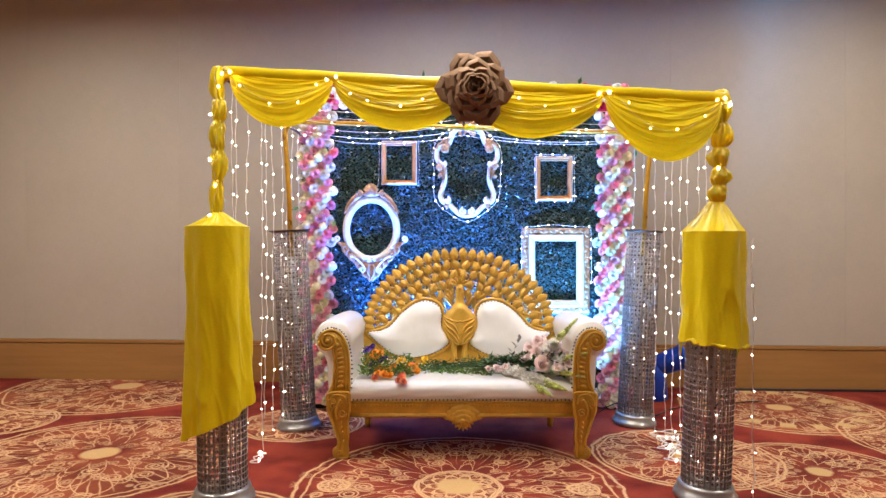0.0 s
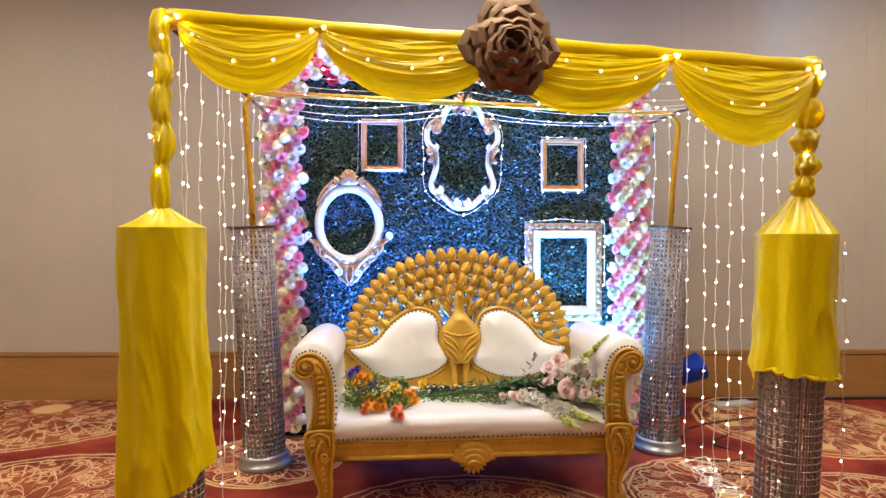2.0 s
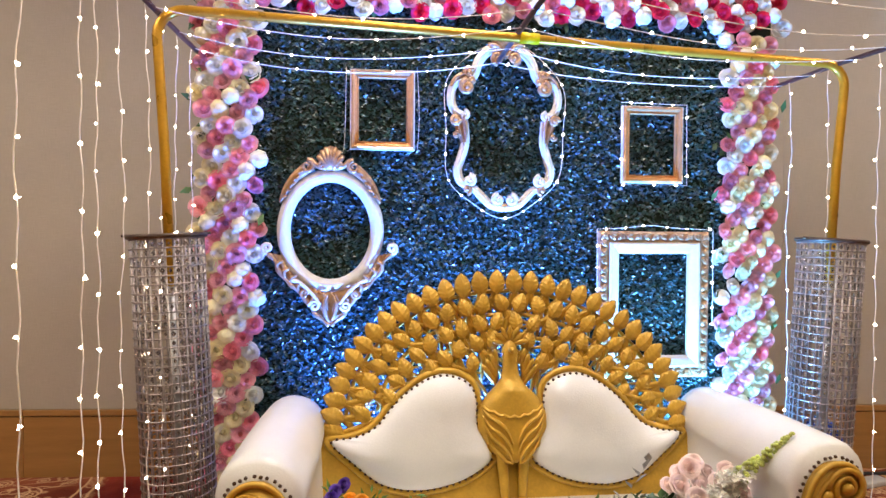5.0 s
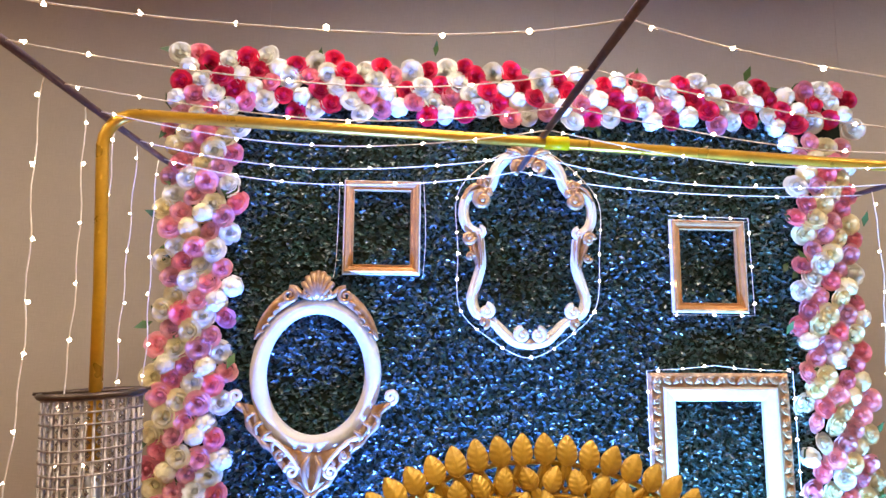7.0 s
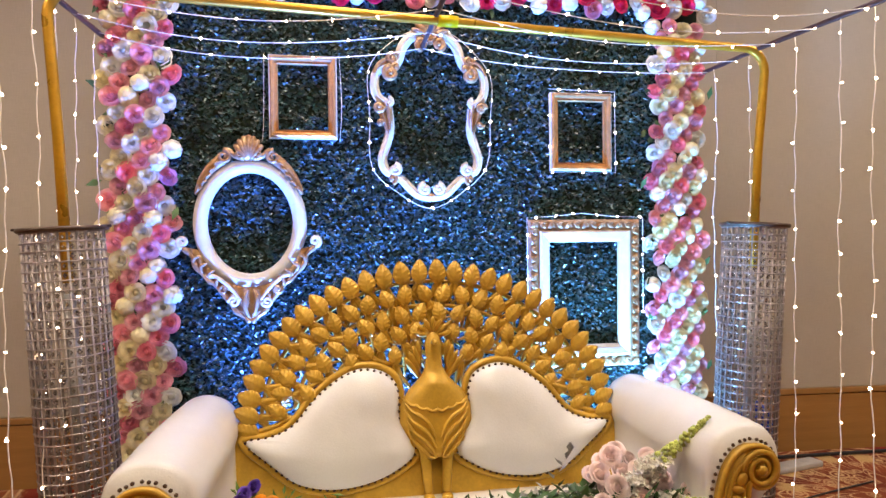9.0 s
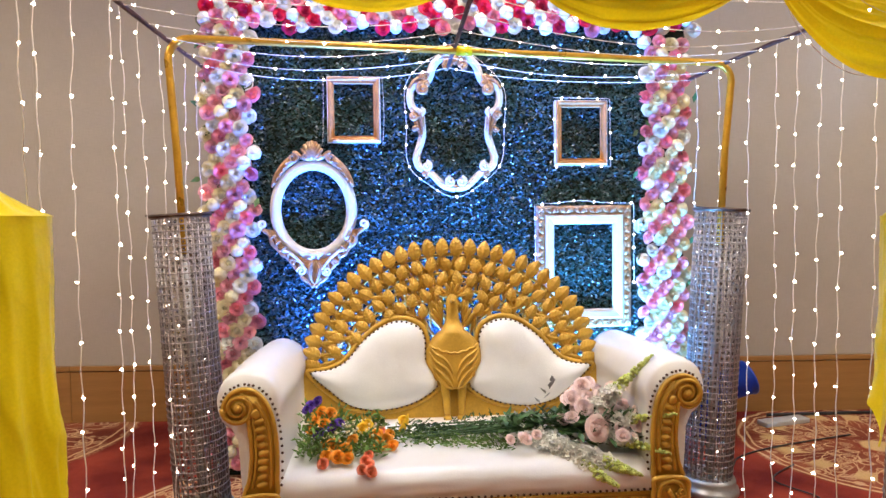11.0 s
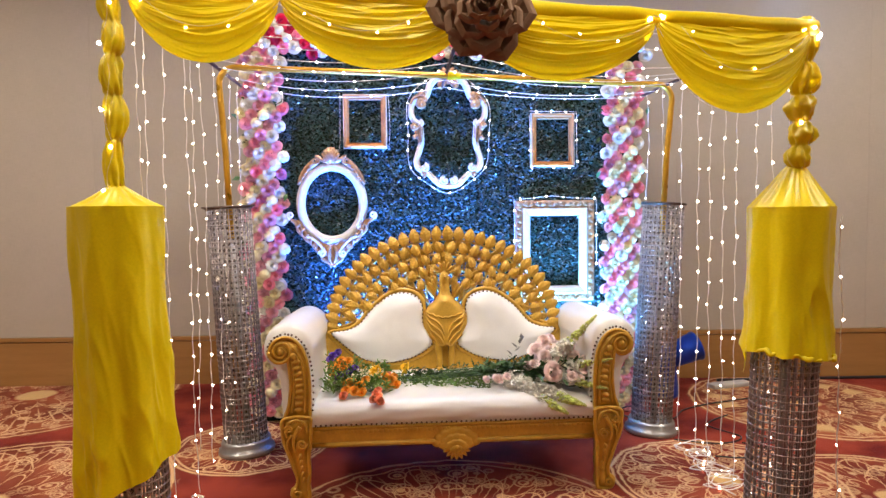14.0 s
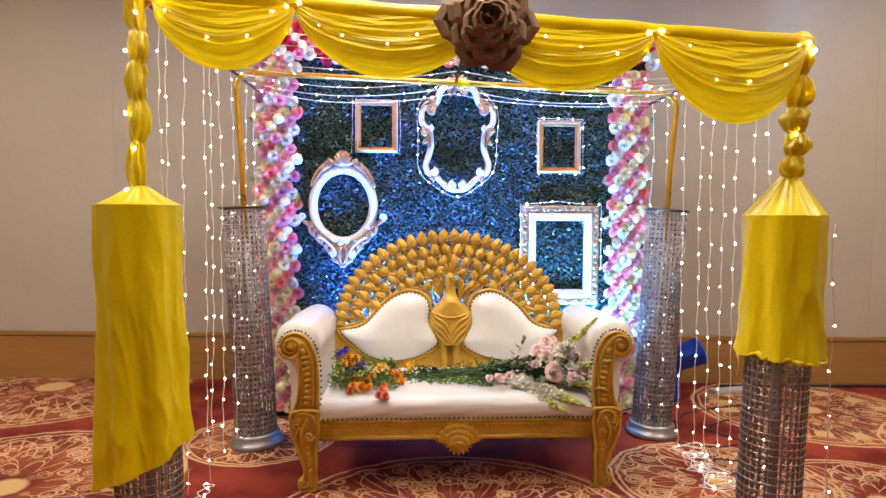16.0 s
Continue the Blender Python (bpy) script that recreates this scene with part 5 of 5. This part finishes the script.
    foot = part("foot", bm, FRAME_BRONZE, ob, "bronze scrolled foot")
    for s in (-1, 1):
        carve = bmesh.new()
        tube(carve, spiral(cx + s * 0.288, 1.478, 5.448, 0.026, 1.4, -math.pi / 2, s, 20), 0.0095, 8)
        part("horn", carve, FRAME_WHITE, foot, "pale curled horn")
        # scroll ridge coloured white to paint the highlights on the bronze carving
        carve = bmesh.new()
        tube(carve, smooth_line([(cx + s * 0.185, 5.446, 1.330), (cx + s * 0.140, 5.440, 1.318), (cx + s * 0.085, 5.437, 1.270), (cx + s * 0.045, 5.436, 1.215)], 6), lambda t: 0.011 - 0.005 * t, 8)
        tube(carve, spiral(cx + s * 0.072, 1.208, 5.436, 0.026, 1.4, math.pi, s, 20), 0.007, 7)
        part("scroll", carve, FRAME_WHITE, foot, "white scroll ridge painted as a highlight")
        leafs = bmesh.new()
        tube(leafs, smooth_line([(cx + s * 0.288, 5.45, 1.452), (cx + s * 0.252, 5.448, 1.418), (cx + s * 0.232, 5.446, 1.365), (cx + s * 0.185, 5.446, 1.312), (cx + s * 0.150, 5.446, 1.282), (cx + s * 0.100, 5.446, 1.222), (cx + s * 0.070, 5.446, 1.172), (cx + s * 0.030, 5.446, 1.140), (cx + s * 0.004, 5.446, 1.116)], 5), lambda t: 0.0095 + 0.003 * math.sin(t * 34), 8)
        for k in range(6):
            t = k / 5
            x, z = 0.232 - 0.160 * t, 1.405 - 0.165 * t
            tube(leafs, smooth_line([(cx + s * (x - 0.016), 5.444, z + 0.012), (cx + s * (x + 0.010), 5.438, z - 0.002), (cx + s * (x + 0.004), 5.444, z - 0.034)], 4), lambda q: 0.0085 * math.sin(math.pi * (0.15 + 0.8 * q)), 7)
        tube(leafs, smooth_line([(cx + s * 0.012, 5.444, 1.262), (cx + s * 0.028, 5.436, 1.225), (cx + s * 0.022, 5.436, 1.175), (cx + s * 0.006, 5.442, 1.135)], 5), lambda q: 0.011 * math.sin(math.pi * (0.12 + 0.8 * q)), 8)
        tube(leafs, spiral(cx + s * 0.118, 1.262, 5.438, 0.022, 1.3, 0, -s, 18), 0.007, 7)
        part("leaf", leafs, FRAME_BRONZE, foot)


oval_frame()

def scallop_frame():
    cx = 0.208
    ob = thing("scalloped_frame", (cx, 5.487, 1.63), "empty scalloped white frame with bronze scrolls, wound with bulbs", "picture frame", "empty frames on the hedge")

    def arm(name, run, r0, r1, material, s, y=5.460, label=""):
        bm = bmesh.new()
        tube(bm, smooth_line([(cx + s * a, y, b) for a, b in run], 6), lambda t: r0 + (r1 - r0) * t + 0.003 * math.sin(math.pi * t), 10, flat=0.85)
        tube(bm, smooth_line([(cx + s * a, y - 0.018, b) for a, b in run], 6), lambda t: 0.35 * (r0 + (r1 - r0) * t), 7)
        part(name, bm, material, ob, label)

    def scroll(x, z, r, start, way, turns=1.4, material=FRAME_BRONZE):
        bm = bmesh.new()
        tube(bm, spiral(x, z, 5.442, r, turns, start, way, 22), lambda t: 0.40 * r * (1 - 0.35 * t) + 0.002, 8)
        ball(bm, (x, 5.438, z), 0.42 * r)
        part("scroll", bm, material, ob)

    for s in (-1, 1):
        arm("moulding", [(0.015, 2.446), (0.06, 2.440), (0.098, 2.420), (0.130, 2.378), (0.148, 2.322), (0.168, 2.288)], 0.021, 0.021, FRAME_WHITE, s)
        arm("moulding", [(0.204, 2.288), (0.236, 2.276), (0.258, 2.240), (0.260, 2.180), (0.240, 2.136), (0.206, 2.118)], 0.017, 0.020, FRAME_WHITE, s)
        arm("moulding", [(0.196, 2.098), (0.193, 2.050), (0.192, 1.988), (0.212, 1.915), (0.228, 1.856), (0.214, 1.806), (0.180, 1.786)], 0.017, 0.021, FRAME_WHITE, s)
        arm("moulding", [(0.186, 1.772), (0.145, 1.764), (0.105, 1.726), (0.062, 1.690), (0.0, 1.676)], 0.016, 0.020, FRAME_WHITE, s)
        arm("bronze_leaf", [(0.168, 2.304), (0.205, 2.310), (0.240, 2.288), (0.260, 2.250)], 0.012, 0.013, FRAME_BRONZE, s, 5.452, "bronze leaf wrapped round the moulding")
        arm("bronze_leaf", [(0.236, 2.112), (0.228, 2.070), (0.212, 2.020), (0.200, 1.970)], 0.018, 0.007, FRAME_BRONZE, s, 5.456, "bronze leaf wrapped round the moulding")
        arm("bronze_leaf", [(0.205, 2.108), (0.196, 2.078), (0.193, 2.030), (0.194, 1.985)], 0.014, 0.010, FRAME_BRONZE, s, 5.450)
        scroll(cx + s * 0.182, 2.318, 0.026, 0.5, -s)
        scroll(cx + s * 0.188, 2.252, 0.033, math.pi / 2, -s, 1.6)
        scroll(cx + s * 0.166, 2.278, 0.024, -math.pi / 2, s, 1.2)
        scroll(cx + s * 0.200, 2.118, 0.022, math.pi / 2, s, 1.2, FRAME_WHITE)
        scroll(cx + s * 0.242, 2.096, 0.024, 0.0, s, 1.4)
        scroll(cx + s * 0.236, 2.020, 0.016, 0.0, -s, 1.2)
        scroll(cx + s * 0.172, 1.806, 0.027, math.pi / 2, s, 1.5, FRAME_WHITE)
        scroll(cx + s * 0.182, 1.762, 0.021, -math.pi / 2, -s, 1.2)
        scroll(cx + s * 0.032, 1.716, 0.027, math.pi / 2, -s, 1.5, FRAME_WHITE)
        scroll(cx + s * 0.040, 2.392, 0.028, -math.pi / 2, s, 1.5)
        arm("bronze_leaf", [(0.004, 2.400), (0.022, 2.425), (0.050, 2.452), (0.088, 2.452)], 0.012, 0.006, FRAME_BRONZE, s, 5.448)
    bm = bmesh.new()
    for k in range(7):
        a = radians(18 + 24 * k)
        o, d = Vector((cx, 5.450, 2.436)), Vector((1.15 * math.cos(a), 0, 0.95 * math.sin(a)))
        tube(bm, [o + d * (0.078 * t) + Vector((0, -0.010 * math.sin(math.pi * t), 0)) for t in (0.1, 0.35, 0.6, 0.85, 1.0)], lambda t: 0.004 + 0.010 * math.sin(math.pi * (0.1 + 0.7 * t)), 7)
    ball(bm, (cx, 5.446, 2.418), (0.016, 0.014, 0.030))
    part("crest", bm, FRAME_BRONZE, ob, "bronze leaf crest")
    bm = bmesh.new()
    ball(bm, (cx, 5.452, 1.684), (0.030, 0.014, 0.016))
    part("boss", bm, FRAME_BRONZE, ob)


scallop_frame()
cx = 0.208
string_light(smooth_line([(cx + a * s, 5.452, b) for a, b, s in ((0.03, 2.48, -1), (0.18, 2.40, -1), (0.288, 2.27, -1), (0.285, 2.05, -1), (0.278, 1.82, -1), (0.16, 1.70, -1), (0.0, 1.625, -1), (0.16, 1.71, 1), (0.27, 1.83, 1), (0.288, 2.05, 1), (0.29, 2.25, 1), (0.18, 2.39, 1), (0.05, 2.48, 1))], 5), 0.11, "cord of warm white bulbs wound round the scalloped frame", "lights on the frames", r=0.0016)
string_light([(0.79, 5.455, 2.205), (1.13, 5.455, 2.20), (1.135, 5.455, 1.80), (0.795, 5.455, 1.80), (0.79, 5.455, 2.18)], 0.125, "cord of warm white bulbs round the small frame", "lights on the frames", r=0.0016)
string_light([(0.68, 5.455, 0.95), (0.675, 5.455, 1.58), (0.80, 5.45, 1.585), (0.95, 5.45, 1.60), (1.10, 5.45, 1.585), (1.275, 5.45, 1.58), (1.28, 5.455, 1.1)], 0.10, "cord of warm white bulbs over the large frame", "lights on the frames", r=0.0016)
for line in ([(-0.55, 5.47, 2.33), (-0.56, 5.47, 1.95), (-0.60, 5.46, 1.955)], [(-0.215, 5.47, 2.33), (-0.205, 5.47, 2.1), (-0.215, 5.47, 1.935)]):
    bm = bmesh.new()
    tube(bm, smooth_line(line, 5), 0.0011, 5)
    tagged(part("thread", bm, CORD, None), "thin clear thread beside the frame", "thread")


# ---- cut flowers on the seat ----
def small_leaf(bm, o, d, length, w):
    d = d.normalized()
    e = d.cross(Vector((0, 0, 1))) if abs(d.z) < 0.9 else Vector((1, 0, 0))
    e.normalize()
    n = e.cross(d)
    v = [bm.verts.new(p) for p in (o, o + d * length * 0.45 + e * w + n * 0.004, o + d * length, o + d * length * 0.45 - e * w + n * 0.004, o + d * length * 0.5 - n * 0.003)]
    for a, b in ((0, 1), (1, 2), (2, 3), (3, 0)):
        bm.faces.new((v[a], v[b], v[4]))


def turned(at, up, scale):
    q = Vector((0, 0, 1)).rotation_difference(Vector(up).normalized())
    return Matrix.Translation(at) @ q.to_matrix().to_4x4() @ Euler((0, 0, rnd(0, 6))).to_matrix().to_4x4() @ Matrix.Diagonal((scale,) * 3 + (1,))


def spike(parent, a, b, material, n, r, tip=0.6):
    """A flower spike: dense open blossoms that give way to a tapering tip of buds."""
    a, b = Vector(a), Vector(b)
    bm, green = bmesh.new(), bmesh.new()
    for k in range(n):
        t = tip * k / n
        p = a.lerp(b, t) + Vector((rnd(-1, 1), rnd(-1, 1), rnd(-0.4, 1))).normalized() * r * rnd(0.4, 1.0) * (1.1 - 0.6 * t)
        up = Vector((rnd(-0.8, 0.8), rnd(-1.4, 0.1), rnd(0.0, 1.1))).normalized()
        side = up.orthogonal().normalized()
        for m in range(5):
            d = (Matrix.Rotation(m * 1.257, 3, up) @ side + up * 0.35).normalized()
            small_leaf(bm, p, d, rnd(0.015, 0.022), rnd(0.007, 0.010))
    for k in range(int(n * 0.9)):
        t = k / (n * 0.9)
        w = 1 - 0.85 * t
        p = a.lerp(b, tip * 0.92 + (1.06 - tip * 0.92) * t) + Vector((rnd(-1, 1), rnd(-1, 1), rnd(-1, 1))).normalized() * r * 0.50 * w
        ball(green, p, Vector((rnd(0.8, 1.2), rnd(0.8, 1.2), rnd(0.8, 1.3))) * (0.0042 + 0.0052 * w), Euler((rnd(0, 3), rnd(0, 3), 0)), 1)
    part("blossom_spike", bm, material, parent, kind="stuff", smooth=False)
    part("bud_tip", green, LIME, parent, "pale green buds", "stuff")


def bouquet_right():
    ob = thing("flower_bouquet", (0.5, 4.5, 0.505), "bouquet of blush roses and white spikes lying on seat", "bouquet")
    blush = [rose_mesh("blush_rose", BLUSH, q) for q in (0.044, 0.050)]
    for x, y, z, s in ((0.62, 4.50, 0.60, 1.0), (0.69, 4.52, 0.645, 1.1), (0.755, 4.50, 0.64, 1.0), (0.72, 4.43, 0.60, 1.0), (0.79, 4.44, 0.60, 0.9), (0.67, 4.36, 0.565, 1.55), (0.78, 4.37, 0.555, 0.9), (0.82, 4.42, 0.57, 0.8), (0.60, 4.57, 0.63, 0.8), (0.65, 4.60, 0.66, 0.9), (0.83, 4.50, 0.62, 0.8), (0.74, 4.58, 0.67, 0.95), (0.55, 4.46, 0.58, 0.7), (0.81, 4.33, 0.53, 0.65), (0.36, 4.36, 0.535, 0.8), (0.30, 4.37, 0.53, 0.6), (0.415, 4.385, 0.54, 0.6), (0.575, 4.42, 0.60, 0.85), (0.64, 4.45, 0.63, 1.0), (0.86, 4.40, 0.61, 0.85), (0.70, 4.60, 0.70, 0.9), (0.80, 4.56, 0.68, 0.85), (0.76, 4.31, 0.55, 0.8), (0.60, 4.50, 0.66, 0.95), (0.73, 4.47, 0.67, 1.1), (0.84, 4.36, 0.58, 0.9), (0.66, 4.55, 0.70, 0.9), (0.78, 4.49, 0.68, 1.0)):
        piece("rose", random.choice(blush), turned((x + 0.012, y - 0.035, z + 0.042), (rnd(-0.3, 0.4), -0.8 + rnd(-0.4, 0.4), 0.65 + rnd(-0.3, 0.3)), s * 0.88), ob)
    spike(ob, (0.42, 4.46, 0.545), (0.70, 4.185, 0.43), WHITE, 300, 0.062, 0.72)
    spike(ob, (0.47, 4.38, 0.54), (0.80, 4.205, 0.46), WHITE, 240, 0.056, 0.72)
    spike(ob, (0.70, 4.45, 0.64), (0.905, 4.33, 0.90), WHITE, 170, 0.044, 0.45)
    spike(ob, (0.76, 4.40, 0.61), (0.945, 4.185, 0.70), WHITE, 120, 0.034, 0.35)
    spike(ob, (0.74, 4.36, 0.56), (0.92, 4.185, 0.545), WHITE, 120, 0.036, 0.4)
    for k in range(13):
        a = Vector((rnd(-0.22, 0.05), 4.58 + rnd(-0.09, 0.09), 0.518 + rnd(0, 0.02)))
        b = Vector((rnd(0.55, 0.78), 4.47 + rnd(-0.1, 0.1), 0.54 + rnd(0, 0.07)))
        bm = bmesh.new()
        tube(bm, smooth_line([a, a.lerp(b, 0.5) + Vector((0, rnd(-0.03, 0.03), rnd(0, 0.03))), b], 5), 0.0035, 5)
        part("stem", bm, GREEN, ob)
    bm = bmesh.new()
    for k in range(760):
        t = random.random()
        o = Vector((-0.12 + 0.95 * t, 4.57 - 0.14 * t + rnd(-0.07, 0.07) * (0.6 + t), 0.512 + rnd(0, 0.07) + 0.07 * t))
        fern = t < 0.45
        small_leaf(bm, o, Vector((rnd(-1, 1), rnd(-1, 0.6), rnd(-0.1, 0.7))), rnd(0.02, 0.04) if fern else rnd(0.04, 0.075), rnd(0.002, 0.004) if fern else rnd(0.010, 0.022))
    for k in range(140):
        o = Vector((rnd(0.55, 0.86), rnd(4.32, 4.58), rnd(0.515, 0.62)))
        small_leaf(bm, o, Vector((rnd(-1, 1), rnd(-1, 0.3), rnd(-0.2, 0.5))), rnd(0.05, 0.085), rnd(0.014, 0.026))
    part("foliage", bm, GREEN, ob, kind="stuff")
    bm = bmesh.new()
    for k in range(1000):
        t = random.random() ** 0.8
        lane = random.choice((-0.05, -0.01, 0.03, 0.07))
        o = Vector((-0.20 + 0.55 * t, 4.545 + lane - 0.12 * t * (1 if lane < 0 else 0.3) + rnd(-0.03, 0.03), 0.512 + rnd(0, 0.045)))
        small_leaf(bm, o, Vector((rnd(-1, 0.2), rnd(-0.7, 0.7), rnd(-0.2, 0.5))), rnd(0.018, 0.034), rnd(0.0009, 0.0017))
    part("fern", bm, FERN, ob, "feathery light green fern", "stuff")
    bm = bmesh.new()
    for k in range(90):
        t = random.random()
        o = Vector((0.28 + 0.35 * t, 4.56 + rnd(-0.05, 0.05), 0.55 + 0.11 * t * random.random()))
        small_leaf(bm, o, Vector((rnd(-0.3, 1), rnd(-0.8, 0.3), rnd(0, 1))), rnd(0.03, 0.055), rnd(0.008, 0.014))
    for k in range(5):
        small_leaf(bm, Vector((0.50 + 0.015 * k, 4.60, 0.64 + 0.022 * k)), Vector((rnd(-0.6, 1), -0.3, 0.6)), 0.055, 0.014)
    part("grey_foliage", bm, GREY_LEAF, ob, "dusty silver leaves", "stuff")


def bouquet_left():
    ob = thing("flower_bouquet", (-0.42, 4.5, 0.505), "orange and violet cut flowers with greenery on seat", "bouquet")
    orange, coral = rose_mesh("orange_flower", ORANGE, 0.034), rose_mesh("coral_flower", CORAL, 0.027)
    violet, yellow = rose_mesh("violet_flower", VIOLET, 0.028), rose_mesh("yellow_flower", YELLOW_PETAL, 0.026)
    for x, y, z, s in ((-0.50, 4.60, 0.625, 1.0), (-0.455, 4.58, 0.63, 0.9), (-0.52, 4.56, 0.60, 0.8), (-0.42, 4.38, 0.55, 1.1), (-0.375, 4.36, 0.54, 1.0), (-0.40, 4.31, 0.53, 0.95), (-0.45, 4.33, 0.53, 0.8), (-0.25, 4.46, 0.56, 1.0), (-0.21, 4.44, 0.545, 1.05), (-0.235, 4.40, 0.535, 0.9), (-0.19, 4.48, 0.56, 0.7), (-0.35, 4.42, 0.56, 0.8), (-0.48, 4.54, 0.595, 0.9), (-0.535, 4.52, 0.575, 0.7), (-0.36, 4.30, 0.525, 0.8), (-0.18, 4.42, 0.53, 0.8), (-0.46, 4.40, 0.55, 0.7)):
        piece("orange_flower", orange, turned((x, y, z + 0.008), (rnd(-0.5, 0.5), -0.7, 0.8), s * 0.95), ob)
    for x, y, z in ((-0.29, 4.29, 0.525), (-0.275, 4.255, 0.515), (-0.30, 4.235, 0.51), (-0.265, 4.225, 0.505), (-0.28, 4.33, 0.53), (-0.46, 4.29, 0.52), (-0.23, 4.50, 0.575)):
        piece("coral_flower", coral, turned((x, y, z), (rnd(-0.6, 0.6), -0.7, 0.7), rnd(0.8, 1.1)), ob)
    for x, y, z in ((-0.545, 4.62, 0.665), (-0.52, 4.64, 0.675), (-0.56, 4.60, 0.65), (-0.435, 4.50, 0.60), (-0.41, 4.52, 0.61), (-0.50, 4.48, 0.58)):
        piece("violet_flower", violet, turned((x, y, z), (rnd(-0.5, 0.5), -0.7, 0.7), rnd(0.8, 1.1)), ob)
    for x, y, z in ((-0.13, 4.55, 0.60), (-0.31, 4.50, 0.59), (-0.29, 4.52, 0.60)):
        piece("yellow_flower", yellow, turned((x, y, z), (rnd(-0.5, 0.5), -0.7, 0.7), 1.0), ob)
    bm = bmesh.new()
    ball(bm, (-0.13, 4.54, 0.585), (0.010, 0.010, 0.045), Euler((0.2, 0.5, 0)))
    ball(bm, (-0.118, 4.53, 0.60), (0.008, 0.008, 0.04), Euler((0.1, 0.2, 0)))
    part("lily_bud", bm, YELLOW_PETAL, ob, "yellow lily bud")
    bm = bmesh.new()
    for k in range(1100):
        o = Vector((rnd(-0.58, -0.22), rnd(4.34, 4.66), 0.51))
        o.z += rnd(0, 0.15) * max(0.15, (4.15 - 4.0 + (o.y - 4.3)) * 1.8) * (1.1 if o.x < -0.4 else 0.8)
        small_leaf(bm, o, Vector((rnd(-1, 1), rnd(-1, 0.4), rnd(0, 1))), rnd(0.02, 0.05), rnd(0.003, 0.010))
    part("foliage", bm, FERN, ob, kind="stuff")
    bm = bmesh.new()
    for k in range(70):
        o = Vector((rnd(-0.42, -0.25), rnd(4.42, 4.6), rnd(0.55, 0.61)))
        ball(bm, o, rnd(0.004, 0.008), level=1)
    for k in range(70):
        o = Vector((rnd(-0.57, -0.30), rnd(4.36, 4.6), rnd(0.53, 0.60)))
        ball(bm, o, rnd(0.003, 0.006), level=1)
    part("filler_blossoms", bm, CREAM, ob, "tiny cream filler blossoms", "stuff")


bouquet_right()
bouquet_left()


# ---- floor clutter ----
def tangle():
    pts = []
    for k in range(90):
        t = k / 89
        cx, cy = 1.66 - 0.10 * t, 4.72 - 0.62 * t
        pts.append((cx + 0.10 * noise.noise((k * 0.45, 0, 0)) + 0.07 * math.cos(k * 0.9), cy + 0.10 * noise.noise((k * 0.45, 5, 0)) + 0.07 * math.sin(k * 0.9), 0.012 + 0.03 * abs(noise.noise((k * 0.5, 9, 0)))))
    string_light(smooth_line(pts, 4), 0.5, "tangled heap of clear cord and bulbs on carpet", "curtain of string lights", r=0.0028)
    pts = [(-1.22 + 0.03 * math.cos(k * 1.1) + 0.02 * noise.noise((k, 0, 0)), 4.18 + 0.10 * math.sin(k * 0.37), 0.012 + 0.02 * abs(noise.noise((k * 0.5, 3, 0)))) for k in range(24)]
    string_light(smooth_line(pts, 4), 0.16, "loose end of bulb cord lying on carpet", "curtain of string lights", r=0.0028)


tangle()
for line, r in (([(1.45, 5.35, 0.01), (1.75, 5.25, 0.01), (1.95, 5.45, 0.01), (2.3, 5.6, 0.01), (2.9, 5.75, 0.01)], 0.005), ([(1.6, 4.85, 0.01), (1.85, 4.75, 0.01), (2.05, 4.85, 0.01), (1.95, 5.1, 0.01), (2.2, 5.3, 0.01)], 0.0045),
                ([(1.72, 4.55, 0.01), (1.95, 4.5, 0.01), (2.1, 4.62, 0.01), (2.0, 4.75, 0.01)], 0.0045), ([(2.6, 6.22, 0.012), (3.2, 6.20, 0.012), (3.9, 6.17, 0.012), (4.8, 6.12, 0.012)], 0.012), ([(1.3, 5.3, 0.02), (1.45, 5.22, 0.12), (1.62, 5.25, 0.02), (1.8, 5.4, 0.01)], 0.0045)):
    bm = bmesh.new()
    tube(bm, smooth_line(line, 8), r, 7)
    tagged(part("power_cable", bm, CABLE, None), "black power cable lying on the carpet", "cable", "cables on the floor")
bm = bmesh.new()
box(bm, (-0.19, -0.05, 0.0), (0.19, 0.05, 0.035), 0.008)
bm.transform(pose(2.62, 6.05, 0, 0, 0, 12))
tagged(part("power_strip", bm, stuff("grey_plastic", (0.5, 0.48, 0.45), 0.5, 0, 0.1, 10), None), "grey power strip on the carpet by the wall", "power strip")

# blue plastic tub tipped on its side, behind the pillar
TUB = thing("plastic_tub", (2.05, 5.85, 0), "glossy blue plastic tub tipped over behind the pillar", "tub")
bm = bmesh.new()
ax = Vector((0.94, 0, 0.34)).normalized()
q = Vector((0, 0, 1)).rotation_difference(ax).to_matrix().to_4x4()
g = bmesh.new()
lathe(g, [(0.085, -0.16), (0.095, -0.15), (0.112, 0.10), (0.120, 0.105), (0.120, 0.12), (0.108, 0.12), (0.092, -0.13)], 28)
g.transform(Matrix.Translation((2.12, 5.85, 0.36)) @ q)
part("bucket", g, BLUE, TUB)
lathe(bm, [(0.10, 0.0), (0.11, 0.02), (0.095, 0.22), (0.085, 0.30), (0.05, 0.33)], 28, (1.965, 5.85, 0))
part("lower_tub", bm, BLUE, TUB)
